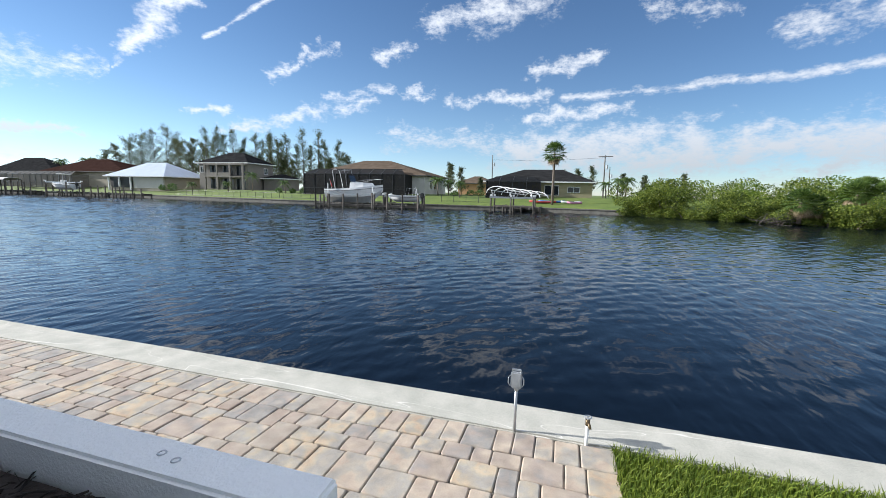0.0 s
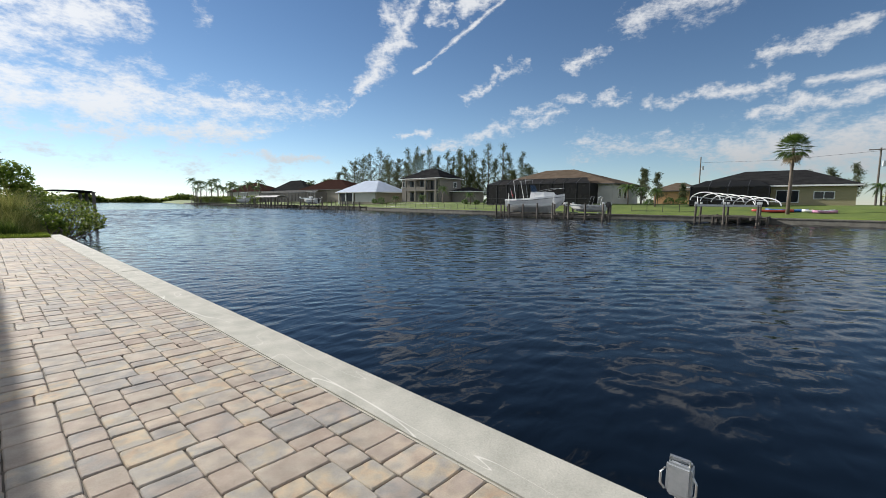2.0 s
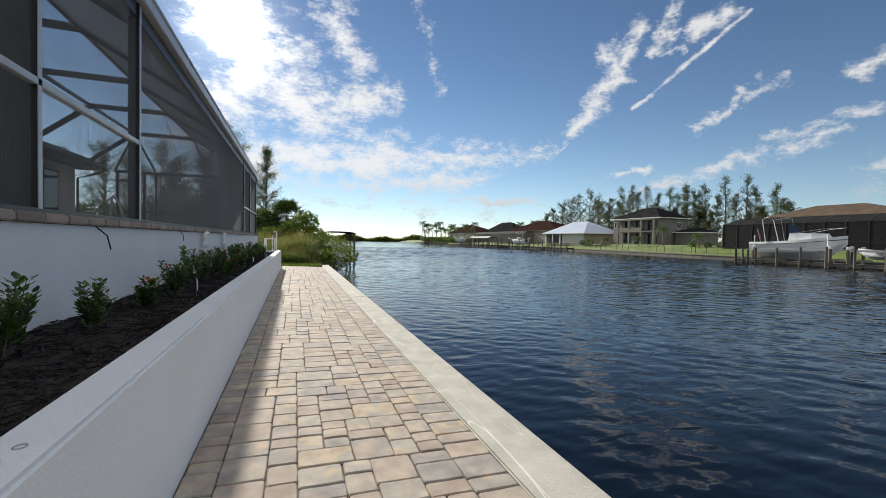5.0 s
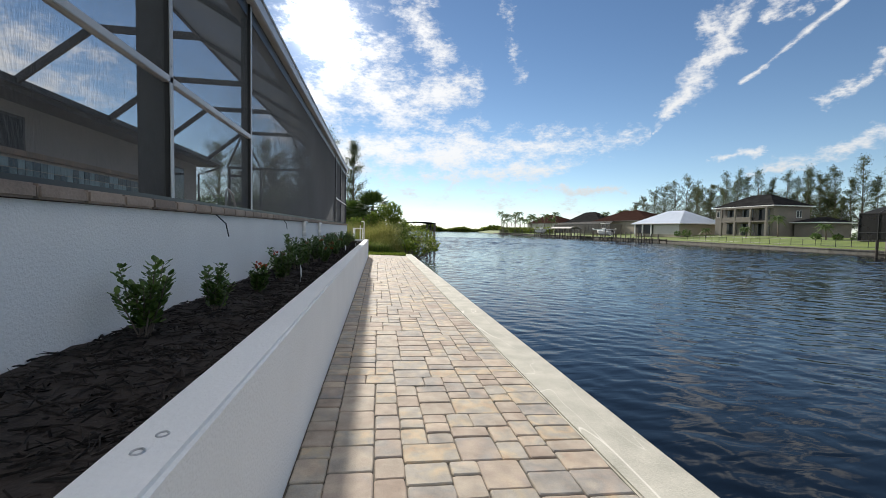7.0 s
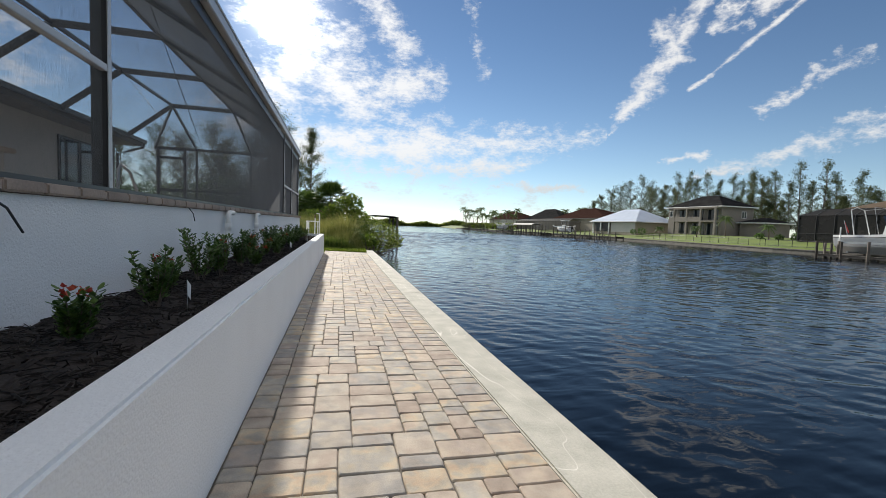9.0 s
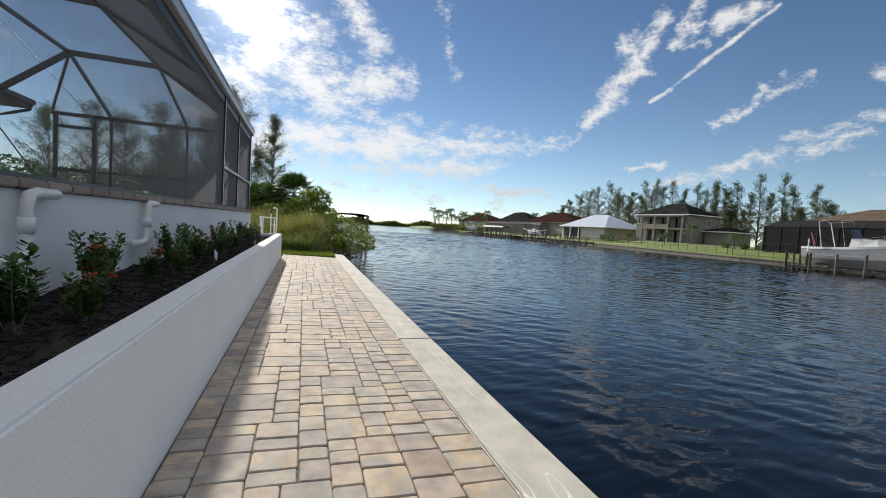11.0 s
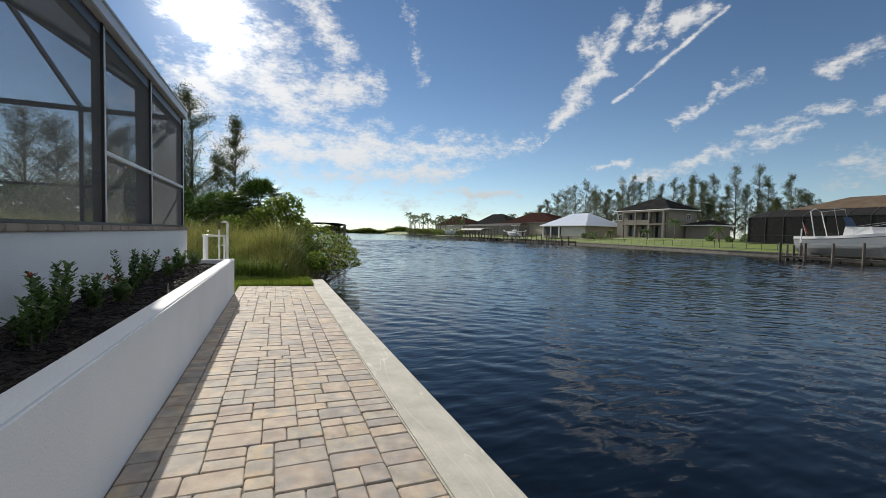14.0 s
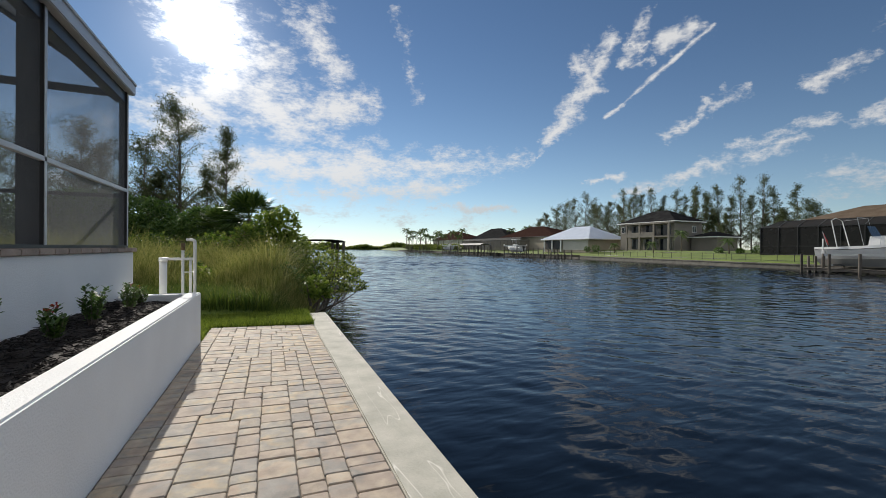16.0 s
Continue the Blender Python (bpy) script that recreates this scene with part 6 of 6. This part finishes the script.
part("cloth", raw_bm([(0.0, 0.72, 2.55), (0.05, 0.45, 1.5), (0.15, 0.15, 1.0), (0.1, 0.25, 1.5), (0.05, 0.6, 2.4)]), M["red"], fl, "furled red and white cloth")


def arched_lift():
    g = empty("canopy_lift", 58.5, 9.6, 0)
    tagged(g, "boat lift with bare white canopy arches", "boat lift")
    for y in (-2.9, 0.3, 3.2):
        for x in (-1.6, 1.6):
            part("post", tube([(x, y, WATER - 1.5), (x, y, 1.35 - 0.02 * y)], 0.12, 8), M["oldwood"], g)
            part("motor_box", box(x - 0.15, x + 0.15, y - 0.14, y + 0.14, 1.3, 1.6, 0.03), M["pvc"], g)
    for x in (-1.6, 1.6):
        part("top_beam", box(x - 0.1, x + 0.1, -3.0, 3.4, 1.05, 1.28), M["galv"], g)
    for i in range(6):
        yc, z = 2.6 - i * 1.15, 1.85 - 0.14 * i
        part("arch", tube([(0.9 * math.cos(k * math.pi / 12), yc + 1.75 * math.cos(k * math.pi / 12), z + 0.95 * math.sin(k * math.pi / 12)) for k in range(13)], 0.06, 6), M["pvc"], g)
    for f in (0.15, 0.5, 0.85):
        c, h = math.cos(f * math.pi), math.sin(f * math.pi)
        part("ridge_bar", tube([(0.9 * c, 2.6 + 1.75 * c, 1.85 + 0.95 * h), (0.9 * c, -3.15 + 1.75 * c, 1.15 + 0.95 * h)], 0.045, 6), M["pvc"], g)
    for y in (-2.6, 0.3, 3.0):
        part("strut", tube([(-1.6, y, 1.3), (-0.6, y + 0.3, 1.62 + 0.104 * (y + 3.0))], 0.05, 6), M["pvc"], g)
    part("cradle", box(-1.8, 1.8, -2.4, -2.2, -0.5, -0.25), M["oldwood"], g)
    part("cradle", box(-1.8, 1.8, 2.2, 2.4, -0.5, -0.25), M["oldwood"], g)
    part("bunk", box(-0.9, -0.6, -3.2, 3.0, -0.2, 0.0), M["oldwood"], g)
    part("bunk", box(0.6, 0.9, -3.2, 3.0, -0.2, 0.0), M["oldwood"], g)


arched_lift()
dock(61.0, 63.8, 6.0, 11.5, -0.25, "small timber landing at the seawall", 0.1, 2.6)
# docks and boats further up the canal
for k, (x, y0, y1, post) in enumerate(((68.5, 96, 104, 1.3), (69.5, 104, 116, 1.6), (71, 120, 132, 2.0), (72, 140, 150, 2.2), (72, 153, 170, 2.4), (74, 178, 190, 2.4), (75, 212, 228, 2.6), (76, 240, 258, 2.6))):
    dock(x, x + 2.2, y0, y1, -0.1, "dark timber dock with tall piles", post, 2.4)
lift(69.0, 72.5, 121.5, 129.0, 2.4, "boat lift on timber piles")
boat("centre_console", "white centre-console boat with a hard top on a lift", 70.7, 125.2, 0.4, 8.6, 0, False, True, True)
lift(72.0, 75.5, 179, 188, 2.6, "boat lift on timber piles")
boat("distant_boat", "white boat with a hard top on a lift", 73.7, 183.5, 0.4, 9.5, 180, False, True)


def covered_lift(x, y0, y1, z, label, material, W=4.2, rise=1.0):
    g = empty("covered_lift", x, (y0 + y1) / 2, 0)
    tagged(g, label, "boat lift", "boat lifts across the canal")
    cy = (y0 + y1) / 2
    k = max(2, round((y1 - y0) / 4))
    for i in range(k + 1):
        y = y0 + (y1 - y0) * i / k - cy
        for s in (-1, 1):
            part("post", tube([(s * W * 0.45, y, WATER - 1.5), (s * W * 0.45, y, z)], 0.15, 8), M["oldwood"], g)
    bm = bmesh.new()
    prof = [(-W / 2, 0), (-W * 0.42, 0.35), (-W * 0.2, 0.62), (W * 0.2, 0.62), (W * 0.42, 0.35), (W / 2, 0)]
    rows = [[bm.verts.new((p, y, z + q * rise + dz)) for p, q in prof] for y, dz in ((y0 - cy, 0), (y1 - cy, 0))]
    inner = [[bm.verts.new((p * 0.97, y, z + q * rise - 0.08)) for p, q in prof] for y in (y0 - cy, y1 - cy)]
    for i in range(5):
        bm.faces.new((rows[0][i], rows[0][i + 1], rows[1][i + 1], rows[1][i]))
        bm.faces.new((inner[1][i], inner[1][i + 1], inner[0][i + 1], inner[0][i]))
    for e in (0, 1):
        for i in range(5):
            bm.faces.new((rows[e][i], inner[e][i], inner[e][i + 1], rows[e][i + 1]))
    part("canopy", bm, M[material], g)
    return g


covered_lift(72.5, 148, 166, 2.7, "pale canopy boat lift beside the canal", "pale")
covered_lift(4.1, 57.5, 66, 2.1, "dark roofed boat lift beyond the vacant lot", "shingle_dark", 4.6, 0.35)
dock(1.2, 3.0, 56, 67, 0.1, "timber dock under a boat lift", 0.9, 2.2, "docks on the near bank")


def fence(y0, y1, label, dx=1.6, h=1.1):
    x0, x1 = far_bank(y0) + dx, far_bank(y1) + dx
    z0 = far_height(far_bank(y0) + dx, y0)
    f = empty("fence", x0, y0, z0)
    tagged(f, label, "fence", "fences across the canal")
    n = max(2, round((y1 - y0) / 2.2))
    for i in range(n + 1):
        s = i / n
        x, y = (x1 - x0) * s, (y1 - y0) * s
        part("post", tube([(x, y, -0.2), (x, y, h)], 0.04, 6), M["black"], f)
    for z in (0.15, h - 0.05):
        part("rail", tube([(0, 0, z), (x1 - x0, y1 - y0, z)], 0.025, 6), M["black"], f)


fence(58, 92, "black chain-link fence along the lawn")
fence(14.5, 23.5, "black chain-link fence beside the lawn", 3.0, 1.2)
fence(43.5, 57, "black chain-link fence along the lawn")


def utility_pole(x, y, h, arm):
    p = empty("utility_pole", x, y, 0.9)
    tagged(p, "timber utility pole with crossarm and transformer", "utility pole", "utility poles")
    part("pole", tube([(0, 0, -0.5), (0.1, 0.12, h)], 0.16, 8, None, 0.11), M["oldwood"], p)
    if arm:
        part("crossarm", box(-0.08, 0.08, -1.5, 1.5, h - 0.35, h - 0.2), M["oldwood"], p)
    part("transformer", tube([(0.0, -0.4, h - 3.0), (0.0, -0.4, h - 2.1)], 0.25, 10), M["galv"], p)


utility_pole(110, 21.9, 11.2, False)
utility_pole(95, -5.6, 9.6, True)
utility_pole(125, -9.5, 9.0, False)
tagged(part("power_line", tube([(110, 22, 10.8), (103, 8, 9.9), (95, -5.5, 10.0)], 0.02, 4), M["black"]), "thin overhead power line between poles", "power line")


def kayak(x, y, z, rz, m, L=4.2, label=""):
    k = empty("kayak", x, y, z, rz)
    tagged(k, label, "kayak", "kayaks on the lawn")
    bm = bmesh.new()
    rows = []
    for i in range(9):
        s = i / 8
        w = 0.38 * math.sin(math.pi * (0.04 + 0.92 * s)) + 0.02
        yy = -L / 2 + L * s
        e = 0.12 * (2 * s - 1) ** 2
        rows.append([bm.verts.new(q) for q in ((-w, yy, 0.28 + e), (-w * 0.7, yy, 0.05 + e), (0, yy, 0.0 + e), (w * 0.7, yy, 0.05 + e), (w, yy, 0.28 + e), (0, yy, 0.34 + e))])
    for a, c in zip(rows, rows[1:]):
        for i in range(6):
            bm.faces.new((a[i], a[(i + 1) % 6], c[(i + 1) % 6], c[i]))
    bm.faces.new(rows[0][::-1])
    bm.faces.new(rows[-1])
    part("hull", bm, M[m], k, smooth=True)
    part("cockpit", box(-0.2, 0.2, -0.5, 0.4, 0.33, 0.37, 0.03), M["black"], k)


kayak(68.0, 6.0, 0.28, 8, "red", 4.4, "red kayak lying on the lawn")
kayak(68.8, 4.6, 0.36, -6, "blue", 4.4, "blue kayak lying on the lawn")
kayak(68.4, 1.5, 0.32, 15, "white", 3.2, "white kayak lying on the lawn")
kayak(67.8, 0.9, 0.26, -10, "pink", 2.4, "small pink kayak lying on the lawn")

# stone coping on the stem wall
cop = bpy.data.meshes.new("coping_stone")
g = box(-0.165, 0.165, -0.145, 0.145, 0, 0.065, 0.01)
g.to_mesh(cop)
g.free()
cop.materials.append(M["coping"])
for k in range(64):
    o = new("coping_stone", cop)
    o.parent = stem
    o.location = (STEM_X - 0.13, STEM_S + 0.15 + k * 0.2985, DECK)

# bare grey twigs at the edge of the mangroves
rng = np.random.default_rng(88)
tw = empty("dead_branches", 50.8, -19.6, -0.8)
tagged(tw, "tangle of bare grey branches at the water", "branches")
bm = bmesh.new()
for k in range(40):
    a = rng.normal(size=3) * np.array((0.6, 1.0, 0.2))
    d = rng.normal(size=3) * np.array((0.8, 1.3, 0.5)) + np.array((-0.3, 0, 0.6))
    tube([tuple(a), tuple(a + d * 0.5 + rng.normal(size=3) * 0.15), tuple(a + d)], 0.035, 5, bm, 0.01)
part("twig", bm, M["oldwood"], tw)["kind"] = "stuff"

for k, (x, y, h) in enumerate(((51.2, -21.0, 1.3), (51.0, -22.8, 1.0), (50.2, -24.4, 1.3), (48.6, -26.0, 1.6), (52.6, -22.4, 2.2), (52.4, -24.8, 2.2))):
    cl = [((rng.normal() * 0.5, rng.normal() * 0.8, h * (0.2 + 0.5 * rng.random())), (0.8, 0.9, h * 0.4), 1) for j in range(5)]
    bush("mangrove", "low olive mangrove at the water's edge", x, y, -0.9, cl, 0.2, 420, 380 + k, "mangrove", "mangrove", "mangroves on the point", 8)

# ---- paving stones, last ----


def paver_mesh(w, l, rng):
    """A tumbled stone: chipped corners, uneven sides, a rounded arris and a skirt, its top at z = 0."""
    r, d = 0.008, 0.05
    k = [0.012 + 0.012 * rng.random() for _ in range(8)]
    e = [(rng.random() - 0.5) * 0.006 for _ in range(4)]

    def ring(inset, z):
        a, b = w / 2 - inset, l / 2 - inset
        return [(-a + k[0], -b, z), (0, -b + e[0], z), (a - k[1], -b, z), (a - 0.003, -b + 0.003, z), (a, -b + k[2], z), (a + e[1], 0, z), (a, b - k[3], z), (a - 0.004, b - 0.004, z),
                (a - k[4], b, z), (0, b + e[2], z), (-a + k[5], b, z), (-a + 0.004, b - 0.004, z), (-a, b - k[6], z), (-a + e[3], 0, z), (-a, -b + k[7], z), (-a + 0.003, -b + 0.003, z)]
    v = ring(r, 0) + ring(r * 0.35, -r * 0.4) + ring(0, -r) + ring(0, -d)
    n = 16
    f = [tuple(range(n))]
    for q in range(3):
        for i in range(n):
            j = (i + 1) % n
            f.append((q * n + i, (q + 1) * n + i, (q + 1) * n + j, q * n + j))
    return v, f


PAVERS = {}


def lay(x0, x1, y0, y1, rng, joined):
    """One stone in the rectangle, as a piece of the walk or into the joined rest."""
    gap = 0.006
    w, l = round(x1 - x0 - gap, 3), round(y1 - y0 - gap, 3)
    x, y = (x0 + x1) / 2, (y0 + y1) / 2
    tilt = (rng.random() - 0.5) * 0.02, (rng.random() - 0.5) * 0.02
    x, y = x + (rng.random() - 0.5) * 0.006, y + (rng.random() - 0.5) * 0.006
    place = Matrix.Translation((x, y, SLOPE * x + rng.random() * 0.005 - 0.003)) @ Euler((tilt[0], math.atan(-SLOPE) + tilt[1], (rng.random() - 0.5) * 0.04)).to_matrix().to_4x4()
    if 4.2 < y < 10.4 and x > -1.8:
        key = (w, l, int(rng.integers(4)))
        if key not in PAVERS:
            me = bpy.data.meshes.new("paver")
            shape = paver_mesh(w, l, rng)
            me.from_pydata(shape[0], [], shape[1])
            me.materials.append(M["paver"])
            PAVERS[key] = me
        ob = new("paver", PAVERS[key])
        ob.parent = pavement
        ob.matrix_basis = place
    else:
        v, f = paver_mesh(w, l, rng)
        k = len(joined[0])
        joined[0].extend(tuple(place @ Vector(p)) for p in v)
        joined[1].extend(tuple(i + k for i in q) for q in f)


def column(x0, x1, y0, y1, sizes, rng, joined):
    y = y0
    while y < y1 - 0.01:
        s = sizes[int(rng.integers(len(sizes)))]
        e = y + s
        if y1 - e < 0.10:
            e = y1
        lay(x0, x1, y, e, rng, joined)
        y = e


def field(x0, x1, y0, y1, rng, joined):
    """Stones of mixed sizes packed from the near end on, none quite in line with the next."""
    cx, cy = (x1 - x0) / 16, 0.0667
    rows_n = int(round((y1 - y0) / cy))
    cy = (y1 - y0) / rows_n
    sky_line = [0] * 16
    sizes = ((3, 3), (3, 2), (3, 2), (3, 4), (4, 3), (4, 3), (2, 3), (2, 2), (3, 3), (4, 4))
    while min(sky_line) < rows_n:
        low = min(sky_line)
        a = sky_line.index(low)
        run = 0
        while a + run < 16 and sky_line[a + run] == low:
            run += 1
        fits = [q for q in sizes if q[0] <= run and run - q[0] != 1]
        w, h = fits[int(rng.integers(len(fits)))] if fits else (run, 2)
        if rows_n - low - h < 2:
            h = rows_n - low
        lay(x0 + a * cx, x0 + (a + w) * cx, y0 + low * cy, y0 + (low + h) * cy, rng, joined)
        for i in range(a, a + w):
            sky_line[i] = low + h


rng = np.random.default_rng(5)
joined = ([], [])
column(-0.275, -0.003, PAVE_S, PAVE_N, (0.13, 0.15, 0.19, 0.23, 0.17), rng, joined)
field(-1.6, -0.275, PAVE_S, PAVE_N, rng, joined)
column(-1.778, -1.6, PAVE_S, PAVE_N, (0.13, 0.15, 0.19, 0.22), rng, joined)
for k in range(7):
    column(-1.778 - 0.25 * (k + 1), -1.778 - 0.25 * k, PAVE_S, WALL_S - 0.01, (0.15, 0.20, 0.25), rng, joined)
rest = raw("paver_field", *joined, M["paver"], pavement)
tagged(rest, kind="stuff")
